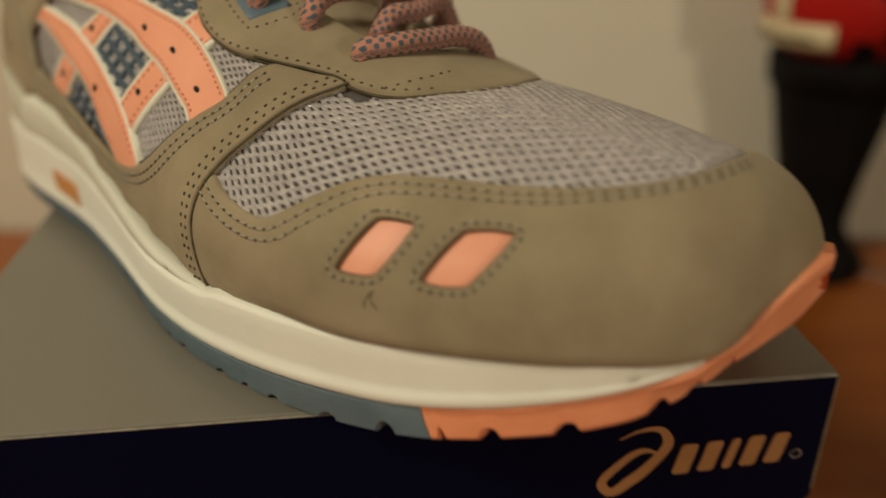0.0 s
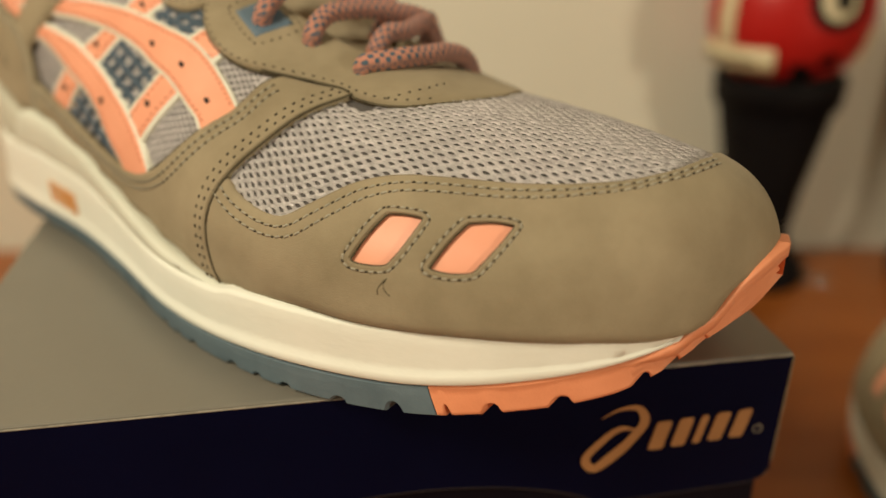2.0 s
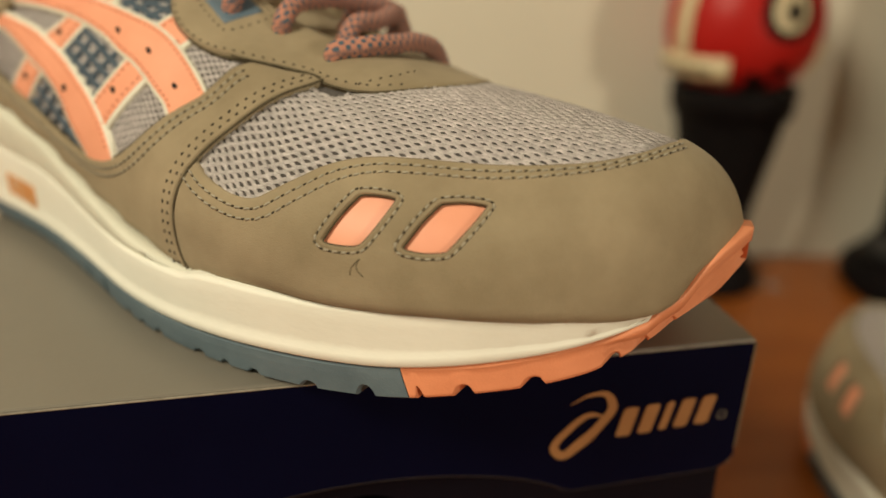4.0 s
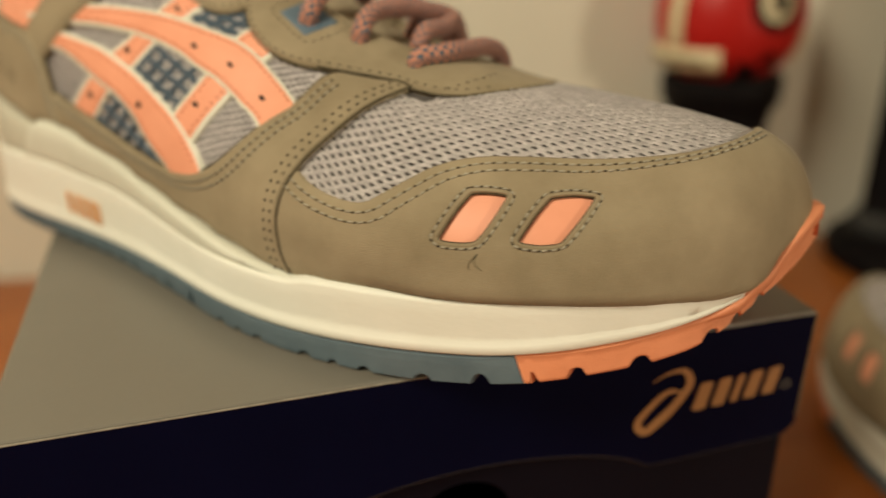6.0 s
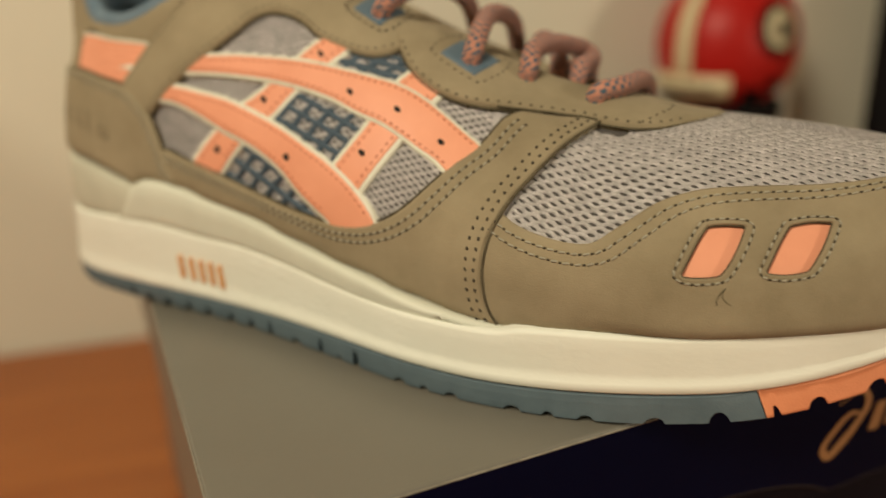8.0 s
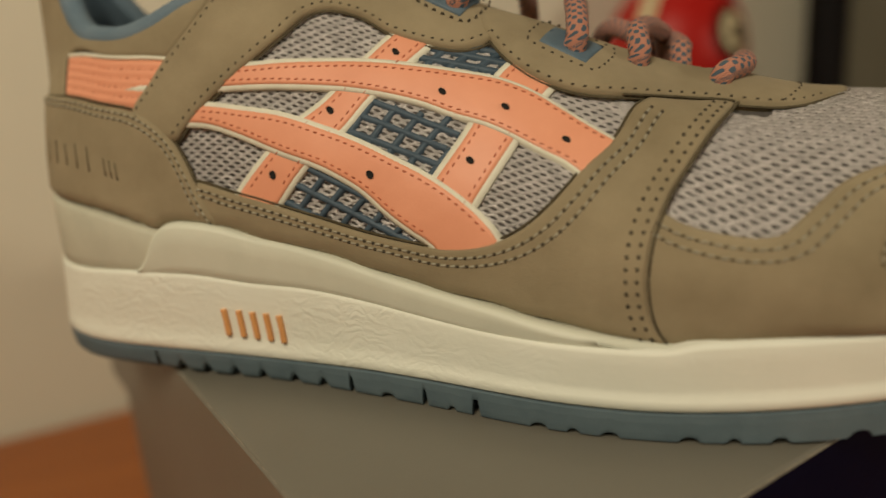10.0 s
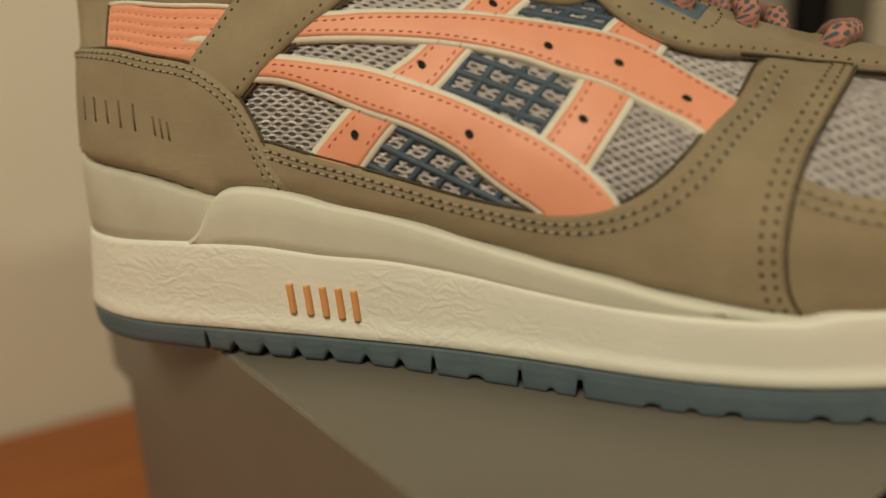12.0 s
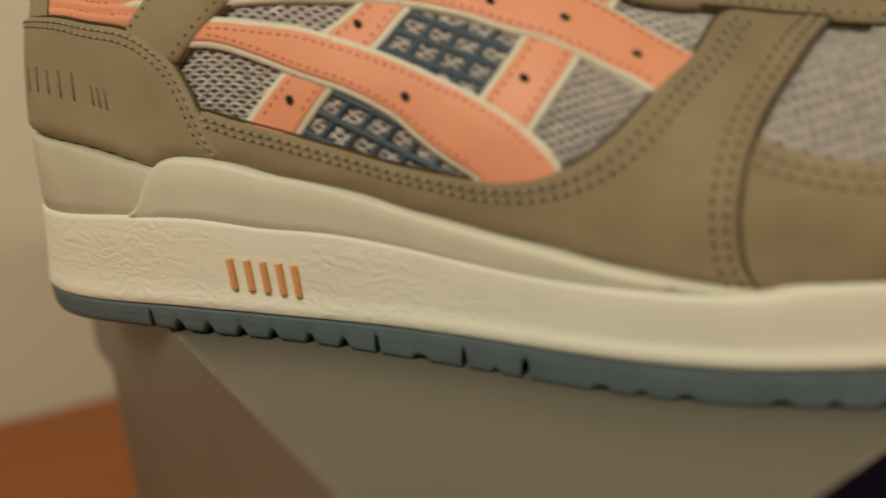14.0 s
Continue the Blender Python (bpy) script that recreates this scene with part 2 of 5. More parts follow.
def spline(knots, values, x):
    """A smooth curve through the values at the knots."""
    T, P, x = np.asarray(knots, float), np.asarray(values, float), np.asarray(x, float)
    shape = x.shape
    x = x.ravel()
    i = np.clip(np.searchsorted(T, x, side="right") - 1, 0, len(T) - 2)
    m = np.gradient(P, T)
    h = T[i + 1] - T[i]
    s = np.clip((x - T[i]) / h, 0, 1)
    y = (2 * s**3 - 3 * s**2 + 1) * P[i] + (s**3 - 2 * s**2 + s) * h * m[i] + (3 * s**2 - 2 * s**3) * P[i + 1] + (s**3 - s**2) * h * m[i + 1]
    return y.reshape(shape)


def grid_faces(rows, cols, close_rows=False, close_cols=False):
    out = []
    for i in range(rows if close_rows else rows - 1):
        for j in range(cols if close_cols else cols - 1):
            a, b = i * cols + j, i * cols + (j + 1) % cols
            c, d = ((i + 1) % rows) * cols + (j + 1) % cols, ((i + 1) % rows) * cols + j
            out.append((a, b, c, d))
    return out


def tube(points, radius, sides=8, uv_scale=None, flat=1.0):
    """Verts, faces and uv of a tube along 3D points; radius may be one number or one per point."""
    p = np.asarray(points, float)
    r = np.broadcast_to(np.asarray(radius, float), (len(p),))
    t = np.gradient(p, axis=0)
    t /= np.linalg.norm(t, axis=1)[:, None] + 1e-12
    ref = np.array([0.0, 0.0, 1.0])
    n1 = np.cross(t, ref)
    bad = np.linalg.norm(n1, axis=1) < 0.15
    n1[bad] = np.cross(t[bad], [1.0, 0.0, 0.0])
    n1 /= np.linalg.norm(n1, axis=1)[:, None]
    n2 = np.cross(n1, t)
    ang = np.linspace(0, 2 * math.pi, sides, endpoint=False)
    v = p[:, None] + r[:, None, None] * (np.cos(ang)[None, :, None] * n1[:, None] + flat * np.sin(ang)[None, :, None] * n2[:, None])
    faces = grid_faces(len(p), sides, close_cols=True)
    faces += [tuple(range(sides - 1, -1, -1)), tuple((len(p) - 1) * sides + k for k in range(sides))]
    length = np.r_[0, np.cumsum(np.linalg.norm(np.diff(p, axis=0), axis=1))]
    uv = np.stack(np.broadcast_arrays(length[:, None] / (uv_scale or 1.0), (np.arange(sides) / sides * 6.0)[None, :]), -1).reshape(-1, 2)
    return v.reshape(-1, 3), faces, uv


def joined(pieces):
    """One vertex and face list out of many (verts, faces, ...)."""
    vs, fs, n = [], [], 0
    for piece in pieces:
        vs.append(np.asarray(piece[0]))
        fs += [tuple(k + n for k in f) for f in piece[1]]
        n += len(piece[0])
    return np.concatenate(vs), fs


def box_bm(x0, x1, y0, y1, z0, z1, bevel=0.0, segments=2):
    bm = bmesh.new()
    bmesh.ops.create_cube(bm, size=1.0)
    bmesh.ops.transform(bm, matrix=Matrix.LocRotScale(((x0 + x1) / 2, (y0 + y1) / 2, (z0 + z1) / 2), None, (x1 - x0, y1 - y0, z1 - z0)), verts=bm.verts)
    if bevel:
        bmesh.ops.bevel(bm, geom=bm.edges[:], offset=bevel, segments=segments, affect="EDGES", profile=0.5)
    return bm


def turned(profile, sides=48):
    """A body of revolution about z from (radius, height) pairs."""
    ang = np.linspace(0, 2 * math.pi, sides, endpoint=False)
    v = [(r * math.cos(a), r * math.sin(a), z) for r, z in profile for a in ang]
    f = grid_faces(len(profile), sides, close_cols=True)
    f += [tuple(range(sides - 1, -1, -1)), tuple((len(profile) - 1) * sides + k for k in range(sides))]
    return mesh_from(v, f)


# ---- room ----
WALL_TURN = -9.4
wall_at = Vector((0.0, 0.384, 0.0))


def wall(name, x0, x1, y0, y1, z0, z1):
    ob = part(name, box_bm(x0, x1, y0, y1, z0, z1), WALL)
    ob.matrix_world = Matrix.Translation(wall_at) @ pose(0, 0, 0, 0, 0, WALL_TURN)
    return tagged(ob, "plain cream painted room wall", "wall", kind="structure")


wall("wall_north", -1.7, 1.7, 0.0, 0.1, -0.75, 1.75)
wall("wall_south", -1.7, 1.7, -2.6, -2.5, -0.75, 1.75)
wall("wall_east", 1.7, 1.8, -2.6, 0.1, -0.75, 1.75)
wall("wall_west", -1.8, -1.7, -2.6, 0.1, -0.75, 1.75)
tagged(wall("ceiling", -1.8, 1.8, -2.6, 0.1, 1.75, 1.85), "plain cream ceiling", "ceiling")
fl = wall("floor", -1.8, 1.8, -2.6, 0.1, -0.85, -0.75)
fl.data.materials[0] = WOOD
tagged(fl, "plain wooden floor under the table", "floor")

table = tagged(new("table"), "orange-brown varnished wooden table against the wall", "table")
table.matrix_world = Matrix.Translation(wall_at) @ pose(0, 0, 0, 0, 0, WALL_TURN)
part("tabletop", box_bm(-0.62, 0.95, -0.80, -0.004, -0.03, 0.0, 0.003), WOOD, table)
for lx in (-0.56, 0.89):
    for ly in (-0.74, -0.06):
        part("leg", box_bm(lx - 0.025, lx + 0.025, ly - 0.025, ly + 0.025, -0.75, -0.03, 0.003), WOOD, table)


# ---- the trainer: its upper is one smooth body, on which the panels lie ----
U_HEEL, U_TOE = 0.0014, 0.284
SU = np.array([5.0, 8.0, 21.9, 45.2, 80, 115, 150, 180, 210, 235, 255, 270, 281, 285]) / 1000
S_OUT = np.array([0, 21.5, 36, 43.5, 47.5, 56.5, 66.5, 69.0, 66.0, 59.0, 47.5, 33.5, 14.5, 0]) / -1000
S_IN = np.array([0, 20.5, 33, 37, 36, 37, 45, 50, 50, 46, 39, 28, 12, 0]) / 1000
ST = np.linspace(0, 1, len(SU))
smm = lambda xs, ys, u: spline(np.array(xs) / 1000, np.array(ys) / 1000, u)
bottom_at = lambda u: smm([0, 5, 11, 18, 30, 42, 52, 60, 67, 76, 90, 109, 134, 150, 170, 190, 208, 222, 236, 247, 257, 266, 273, 277, 281, 285], [7.4, 5.8, 4.8, 4.7, 5.1, 5.1, 4.8, 4.2, 3.7, 3.3, 2.9, 2.4, 1.6, 1.3, 0.9, 0.9, 1.6, 2.9, 5.2, 7.0, 9.1, 12.1, 15.6, 19.2, 22.4, 29], u)
bead_at = lambda u: smm([0, 16, 35, 50, 64, 78, 90, 103, 125, 150, 170, 185, 200, 211, 224, 236, 247, 257, 266, 273, 285], [11.5, 11.3, 11.4, 11.4, 10.6, 9.9, 9.8, 9.9, 9.4, 8.7, 8.3, 8.6, 9.2, 9.8, 10.8, 12.5, 14.5, 16.8, 19.5, 22.2, 27], u)
wall_top = lambda u: smm([0, 20, 43, 59, 75, 90, 105, 120, 134, 150, 165, 171, 176, 182, 195, 210, 222, 235, 246, 257, 267, 274, 285], [30.6, 31.1, 31.9, 31.5, 29.5, 28.9, 27.3, 24.9, 23.1, 22, 21.6, 21.7, 22.9, 23.3, 23.5, 23.7, 24.3, 24.9, 25, 24.7, 24.4, 24.6, 27], u)
clip_top = lambda u: smm([38, 41, 43.6, 45.4, 47.2, 49.2, 51.8, 56, 61, 67, 77, 87, 100, 113, 124, 136, 146, 156, 166, 172], [31.6, 32.0, 32.7, 34.0, 36.6, 40.3, 43.0, 44.4, 44.3, 43.5, 41, 39.3, 36.4, 33, 30.5, 28, 25.6, 23.7, 22.3, 21.9], u)
cup_top = lambda u: smm([0, 12, 32, 47, 52, 58], [50, 48.8, 46.3, 42.7, 41.6, 40.5], u)


def toe_top(u):
    return np.where(u < 0.2722, bead_at(u), smm([272, 274, 276.7, 279.8, 283, 285], [22.0, 24.4, 26.4, 32.2, 35.6, 36.8], u))


def sole_edge(u):
    """Height at which the upper goes down into the sole."""
    e = np.where((u > 0.038) & (u < 0.172), np.maximum(wall_top(u), clip_top(np.clip(u, 0.038, 0.172))), wall_top(u))
    e = np.where(u < 0.054, np.maximum(e, cup_top(np.clip(u, 0, 0.058))), e)
    return np.where(u > 0.2722, np.maximum(e, toe_top(u)), e)


KNOTS = [0, 0.03, 0.06, 0.10, 0.14, 0.18, 0.22, 0.26, 0.285]
HALF = [0.0458, 0.0401, 0.0443, 0.0519, 0.0609, 0.0668, 0.0675, 0.0611, 0.0539]
RIDGE = [0.0842, 0.1040, 0.1111, 0.1036, 0.0872, 0.0712, 0.0643, 0.0610, 0.0696]


# gentle swells and hollows of the upper: u, b, height in mm, spread along u, spread along b
SWELLS = [(125, -72, 2.0, 45, 10), (155, -46, -1.8, 9, 8), (195, -66, 2.0, 22, 9), (241, -48, -1.4, 10, 8), (246, 14, 2.2, 18, 13)]


def upper_ab(a, b):
    """A point of the upper: a from heel 0 to toe 1, b from the outer side -1 over the ridge 0 to the inner side 1."""
    u = U_HEEL + (U_TOE - U_HEEL) * (1 - np.cos(np.pi * a)) / 2
    toe = np.clip((u - 0.20) / (U_TOE - 0.20), 0, 1)
    heel = np.clip(1 - (u - U_HEEL) / 0.045, 0, 1)
    half = spline(KNOTS, HALF, u) * (1 - toe**2.4) ** (1 / 2.1) * (1 - heel**2.4) ** (1 / 2.2)
    low = 0.014 + np.clip(u - 0.22, 0, 1) * 0.16
    top = low + (spline(KNOTS, RIDGE, u) - low) * (1 - np.clip((u - 0.235) / (U_TOE - 0.235), 0, 1) ** 3.0) ** (1 / 2.2)
    n = np.interp(u, [0, 0.12, 0.2, 0.285], [2.264, 2.02, 1.966, 1.858])
    mid = np.interp(u, [0, 0.1, 0.19, 0.285], [0, 0, -0.0217, -0.0236])
    ph = (1 - np.abs(b)) * np.pi / 2
    swell = sum(mm_ * np.exp(-0.5 * (((u * 1000 - u_) / su) ** 2 + ((b * 100 - b_) / sb) ** 2)) for u_, b_, mm_, su, sb in SWELLS) / 1000
    c, s = np.cos(ph) ** (2 / n), np.sin(ph) ** (2 / n)
    mid = mid * (1 - toe**7)
    v = np.where(b <= 0, mid - (mid + half) * c, mid + (half * 0.86 - mid) * c)
    w = low + (top - low) * s
    v, w = v + np.sign(b) * swell * np.cos(ph), w + swell * np.sin(ph)
    back, side = np.clip(1 - u / 0.04, 0, 1), np.clip((0.38 - np.abs(b)) / 0.2, 0, 1)
    w = w + 0.024 * back * back * (3 - 2 * back) * side * side * (3 - 2 * side)
    fore = np.exp(-(((u - 0.180) / 0.026) ** 2)) * (b < 0)
    w = w - 0.0024 * fore * np.exp(-(((b + 0.19) / 0.13) ** 2))
    v = v - 0.0022 * fore * np.exp(-(((b + 0.76) / 0.13) ** 2))
    tuck = np.clip((sole_edge(u) + np.interp(u, [0.0, 0.04, 0.055, 0.16, 0.175, 0.2, 0.258, 0.272], [0.0022, 0.0022, 0.0012, 0.0008, 0.0, 0.0015, 0.0015, 0.0]) - w) / np.interp(u, [0.16, 0.18], [0.004, 0.006]), 0, 1)
    tuck = tuck * tuck * (3 - 2 * tuck)
    return np.stack([u + 0.0042 * np.clip(1 - u / 0.055, 0, 1) ** 2 - 0.006 * tuck * np.clip((u - 0.255) / 0.03, 0, 1) + 0.005 * tuck * np.clip(1 - u / 0.03, 0, 1), v * (1 - np.interp(u, [0.05, 0.07], [0.15, 0.11]) * tuck), w], -1)


CHART = np.array([0.30, 0.085])


def to_chart(ub):
    """(u in mm, b in percent) to a flat chart in metres."""
    ub = np.asarray(ub, float)
    a = np.arccos(np.clip(1 - 2 * (ub[:, 0] / 1000 - U_HEEL) / (U_TOE - U_HEEL), -1, 1)) / np.pi
    b = ub[:, 1] + 0.8 * np.exp(-(((ub[:, 1] + 62) / 16) ** 2))
    return np.c_[a, b / 100] * CHART


def on_upper(chart, height):
    """Chart points lifted off the upper by a height."""
    a = np.clip(chart[:, 0] / CHART[0], 0.004, 0.9985)
    b = np.clip(chart[:, 1] / CHART[1], -0.992, 0.992)
    e = 2e-3
    p = upper_ab(a, b)
    da = upper_ab(np.clip(a + e, 0, 0.9995), b) - upper_ab(np.clip(a - e, 0.0005, 1), b)
    db = upper_ab(a, np.clip(b + e, -0.9995, 0.9995)) - upper_ab(a, np.clip(b - e, -0.9995, 0.9995))
    nrm = np.cross(da, db)
    nrm /= np.linalg.norm(nrm, axis=1)[:, None] + 1e-12
    return p + nrm * (np.broadcast_to(np.asarray(height, float), (len(p),)) - 0.0016)[:, None], nrm


def smooth_line(points, step=0.0014):
    """Chart points along a smooth line through (u, b) pairs."""
    c = to_chart(points)
    if len(c) == 2:
        n = max(2, int(np.linalg.norm(c[1] - c[0]) / step))
        return c[0] + (c[1] - c[0]) * np.linspace(0, 1, n)[:, None]
    t = np.r_[0, np.cumsum(np.sqrt(np.linalg.norm(np.diff(c, axis=0), axis=1)) + 1e-6)]
    fine = np.linspace(0, t[-1], 40 * len(c))
    dense = np.c_[spline(t, c[:, 0], fine), spline(t, c[:, 1], fine)]
    arc = np.r_[0, np.cumsum(np.linalg.norm(np.diff(dense, axis=0), axis=1))]
    s = np.linspace(0, arc[-1], max(3, int(arc[-1] / step)))
    return np.c_[np.interp(s, arc, dense[:, 0]), np.interp(s, arc, dense[:, 1])]


def outline(*segments):
    """A closed chart outline: each segment is smooth, its ends are corners."""
    return np.concatenate([smooth_line(s)[:-1] for s in segments])


def closed_with(segments):
    """Segments joined end to start, with straight pieces in the gaps."""
    out = []
    for i, s in enumerate(segments):
        out.append(s)
        nxt = segments[(i + 1) % len(segments)]
        if tuple(s[-1]) != tuple(nxt[0]):
            out.append([s[-1], nxt[0]])
    return outline(*out)


def inside(poly, pts):
    x, y = pts[:, 0][:, None], pts[:, 1][:, None]
    x0, y0 = poly[:, 0][None], poly[:, 1][None]
    x1, y1 = np.roll(poly[:, 0], -1)[None], np.roll(poly[:, 1], -1)[None]
    cross = ((y0 > y) != (y1 > y)) & (x < (x1 - x0) * (y - y0) / np.where(y1 == y0, 1e-12, y1 - y0) + x0)
    return cross.sum(1) % 2 == 1


def edge_gap(poly, pts):
    """Distance of each point to the outline."""
    a, b = poly, np.roll(poly, -1, axis=0)
    d = b - a
    t = np.clip(((pts[:, None] - a[None]) * d[None]).sum(-1) / ((d * d).sum(-1)[None] + 1e-18), 0, 1)
    return np.linalg.norm(pts[:, None] - (a[None] + t[..., None] * d[None]), axis=-1).min(1)


def shrink(poly, by):
    """The outline moved inwards."""
    d = np.roll(poly, -1, axis=0) - np.roll(poly, 1, axis=0)
    n = np.c_[-d[:, 1], d[:, 0]] / (np.linalg.norm(d, axis=1)[:, None] + 1e-12)
    area = (poly[:, 0] * np.roll(poly[:, 1], -1) - np.roll(poly[:, 0], -1) * poly[:, 1]).sum()
    q = poly + n * by * np.sign(area)
    keep = edge_gap(poly, q) > abs(by) * 0.93
    return q[keep]


def panel_mesh(poly, thick, lift=0.0, holes=(), edge=0.0009, grid=0.0034, bottom=-0.0012, flip=False, sink=None):
    """A sheet that follows the upper inside an outline, with rounded edges and a rim down to the body."""

    loops = [poly, *holes]
    pts, edges, n = [], [], 0
    for lp in loops:
        pts.append(lp)
        edges += [(n + k, n + (k + 1) % len(lp)) for k in range(len(lp))]
        n += len(lp)
    extra = []
    for k, lp in enumerate(loops):
        extra.append(shrink(lp, edge if k == 0 else -edge))
    lo, hi = poly.min(0), poly.max(0)
    gx, gy = np.meshgrid(np.arange(lo[0], hi[0], grid), np.arange(lo[1], hi[1], grid * 0.87))
    gx = gx + (np.arange(gx.shape[0]) % 2)[:, None] * grid * 0.5
    extra.append(np.c_[gx.ravel(), gy.ravel()])
    ex = np.concatenate(extra)
    ok = inside(poly, ex)
    for h in holes:
        ok &= ~inside(h, ex)
    gap = np.min([edge_gap(lp, ex) for lp in loops], axis=0)
    m0 = sum(len(e) for e in extra[:-1])
    ok &= gap > np.where(np.arange(len(ex)) < m0, edge * 0.8, edge * 1.9)
    allp = np.concatenate(pts + [ex[ok]])
    vs, _, fs, *_ = delaunay_2d_cdt([Vector(p) for p in allp], edges, [], 0, 1e-7)
    v2 = np.array([tuple(v) for v in vs])
    tri = np.array([(f[0], f[k], f[k + 1]) for f in fs for k in range(1, len(f) - 1)])
    mid = v2[tri].mean(1)
    good = inside(poly, mid)
    for h in holes:
        good &= ~inside(h, mid)
    tri = tri[good]
    d = np.min([edge_gap(lp, v2) for lp in loops], axis=0)
    height = lift + thick * (0.70 + 0.30 * np.clip(d / edge, 0, 1) ** 0.5)
    if sink:
        height = height - sink(v2)
    p3, nrm = on_upper(v2, height)
    # face outwards
    fn = np.cross(p3[tri[:, 1]] - p3[tri[:, 0]], p3[tri[:, 2]] - p3[tri[:, 0]])
    turn = ((fn * nrm[tri[:, 0]]).sum(1) < 0) != flip
    tri[turn] = tri[turn][:, ::-1]
    faces = [tuple(t) for t in tri]
    # rim
    seen = {}
    for t in faces:
        for k in range(3):
            e = (t[k], t[(k + 1) % 3])
            seen[tuple(sorted(e))] = None if tuple(sorted(e)) in seen else e
    rim = [e for e in seen.values() if e]
    ids = sorted({k for e in rim for k in e})
    low, _ = on_upper(v2[ids], bottom)
    at = {k: len(v2) + i for i, k in enumerate(ids)}
    p3 = np.concatenate([p3, low])
    faces += [(e[1], e[0], at[e[0]], at[e[1]]) for e in rim]
    return mesh_from(p3, faces)


def tip_sink(chart):
    """The front eyestay thins towards its tip."""
    f = np.clip((chart[:, 0] - to_chart([(188, 0)])[0, 0]) / (to_chart([(212, 0)])[0, 0] - to_chart([(188, 0)])[0, 0]), 0, 1)
    return 0.0016 * f * f * (3 - 2 * f)


def thread(lines, offset, height, pitch, parent):
    """Pale thread that runs between the dark needle holes of a seam."""
    part("thread", stitch_mesh(lines, offset, (lambda q: height(q) + 0.00004) if callable(height) else height + 0.00004, pitch=pitch, length=pitch * 0.70, width=0.00030, phase=1.0), PALE_THREAD, parent, "pale olive thread")


def mirror_line(points):
    """The same line on the inner side of the shoe."""
    return [(u, -b + 24 * min(1, max(0, (u - 40) / 80)) * (1 - abs(b) / 100)) for u, b in reversed(points)]


def stitch_mesh(lines, offset, height, pitch=0.0027, length=0.0010, width=0.00026, phase=0.5):
    """Rows of small stitches beside lines (chart points), offset to their left."""
    out = []
    for line in lines:
        d = np.gradient(line, axis=0)
        n = np.c_[-d[:, 1], d[:, 0]] / (np.linalg.norm(d, axis=1)[:, None] + 1e-12)
        p, nrm = on_upper(line + n * (offset(line)[:, None] if callable(offset) else offset), height(line) if callable(height) else height)
        arc = np.r_[0, np.cumsum(np.linalg.norm(np.diff(p, axis=0), axis=1))]
        s = np.arange(pitch * phase, arc[-1] - pitch / 2, pitch)
        at = lambda q, x: np.stack([np.interp(x, arc, q[:, k]) for k in range(3)], -1)
        for k in s:
            c, up = at(p, k), at(nrm, k)
            t = at(p, k + 0.0004) - at(p, k - 0.0004)
            t /= np.linalg.norm(t) + 1e-12
            side = np.cross(up, t)
            t = t * 0.97 + side * 0.12
            v = []
            for f, wd in ((-1, 0.45), (-0.55, 1), (0.55, 1), (1, 0.45)):
                sink = -0.0004 if abs(f) == 1 else 0.00002
                base = c + t * f * length / 2 + up * sink
                v += [base - side * width * wd, base + up * 0.0003 * wd, base + side * width * wd, base - up * 0.0004]
            out.append((np.array(v), grid_faces(4, 4, close_cols=True) + [(0, 1, 2, 3), (15, 14, 13, 12)]))
    return mesh_from(*joined(out))


# outlines on the upper: u in mm from the heel, b in percent from the ridge (0) to the sole (-100)
MESH_EDGE = [(169.4, -64), (173.4, -65.6), (180, -66.6), (187.7, -66.6), (191.5, -65.5), (194.5, -62.5), (199, -57), (204, -50.4), (209.6, -45.5),
             (215.5, -42.2), (227.3, -38.5), (238.3, -35.3), (248.7, -31.2), (258.4, -24.5), (265, -12), (268.3, 10.7)]
SEAM = [(171.5, -98), (170.6, -93), (167.6, -87.5), (166.4, -81), (166.4, -77), (167.4, -71), (169.2, -65.5), (172, -58.5), (175.3, -51), (178.5, -43.5), (182.3, -34), (186, -23), (188.5, -15)]
QUARTER_TOP = [(169, -29), (166, -35), (161.5, -46.6), (156, -55.8), (150.6, -64.5), (145, -71), (139.6, -75.1), (133, -78), (125, -79.7), (117, -80.1),
               (106, -79.9), (94, -78.8), (82, -77.7), (72, -76.7), (63, -75.4), (60, -75.6)]
EYESTAY_LOW = [(133, -26.5), (136, -30.6), (139, -33.8), (144, -36.4), (150, -36.9), (157, -35.4), (164, -31.8), (170, -27.9), (177, -22.4), (184, -18.7), (190, -18.4), (196, -17.6),
               (201.5, -14.9), (206.5, -9.9), (211.5, -2.4), (214.8, 4.4), (216.5, 10.7)]
REAR_LOW = [(57.8, -68.6), (63.8, -63.8), (71.6, -57.8), (79, -51.5), (85.7, -44.9), (90.7, -39), (96, -35.7), (104, -35.5), (111.6, -37.9), (118.4, -37.9),
            (126.3, -36.5), (131.2, -33.3), (136, -27), (139.5, -19), (141.5, -12.5)]
STRAP_BACK = [(67, -36.8), (61.5, -44.9), (55.6, -51.6), (50.7, -57.1), (45.4, -62.5), (47.5, -66)]
HEEL_TOP = [(1.5, -39.5), (7, -43), (22, -53), (34.5, -59), (46, -62.5), (52.3, -65.4), (57, -68.5), (60.5, -72.5), (63.5, -77), (66, -80), (68.5, -83), (70, -98)]
COLLAR = [(11, 0), (12, -10), (15, -20), (21, -30), (30, -38), (41, -42.6), (50, -41.5), (60, -36.8), (75, -31), (92, -27), (110, -22)]
THROAT = [(110, -22), (130, -15.5), (150, -9), (170, -3), (184, 2), (190.5, 7), (192, 10.7)]
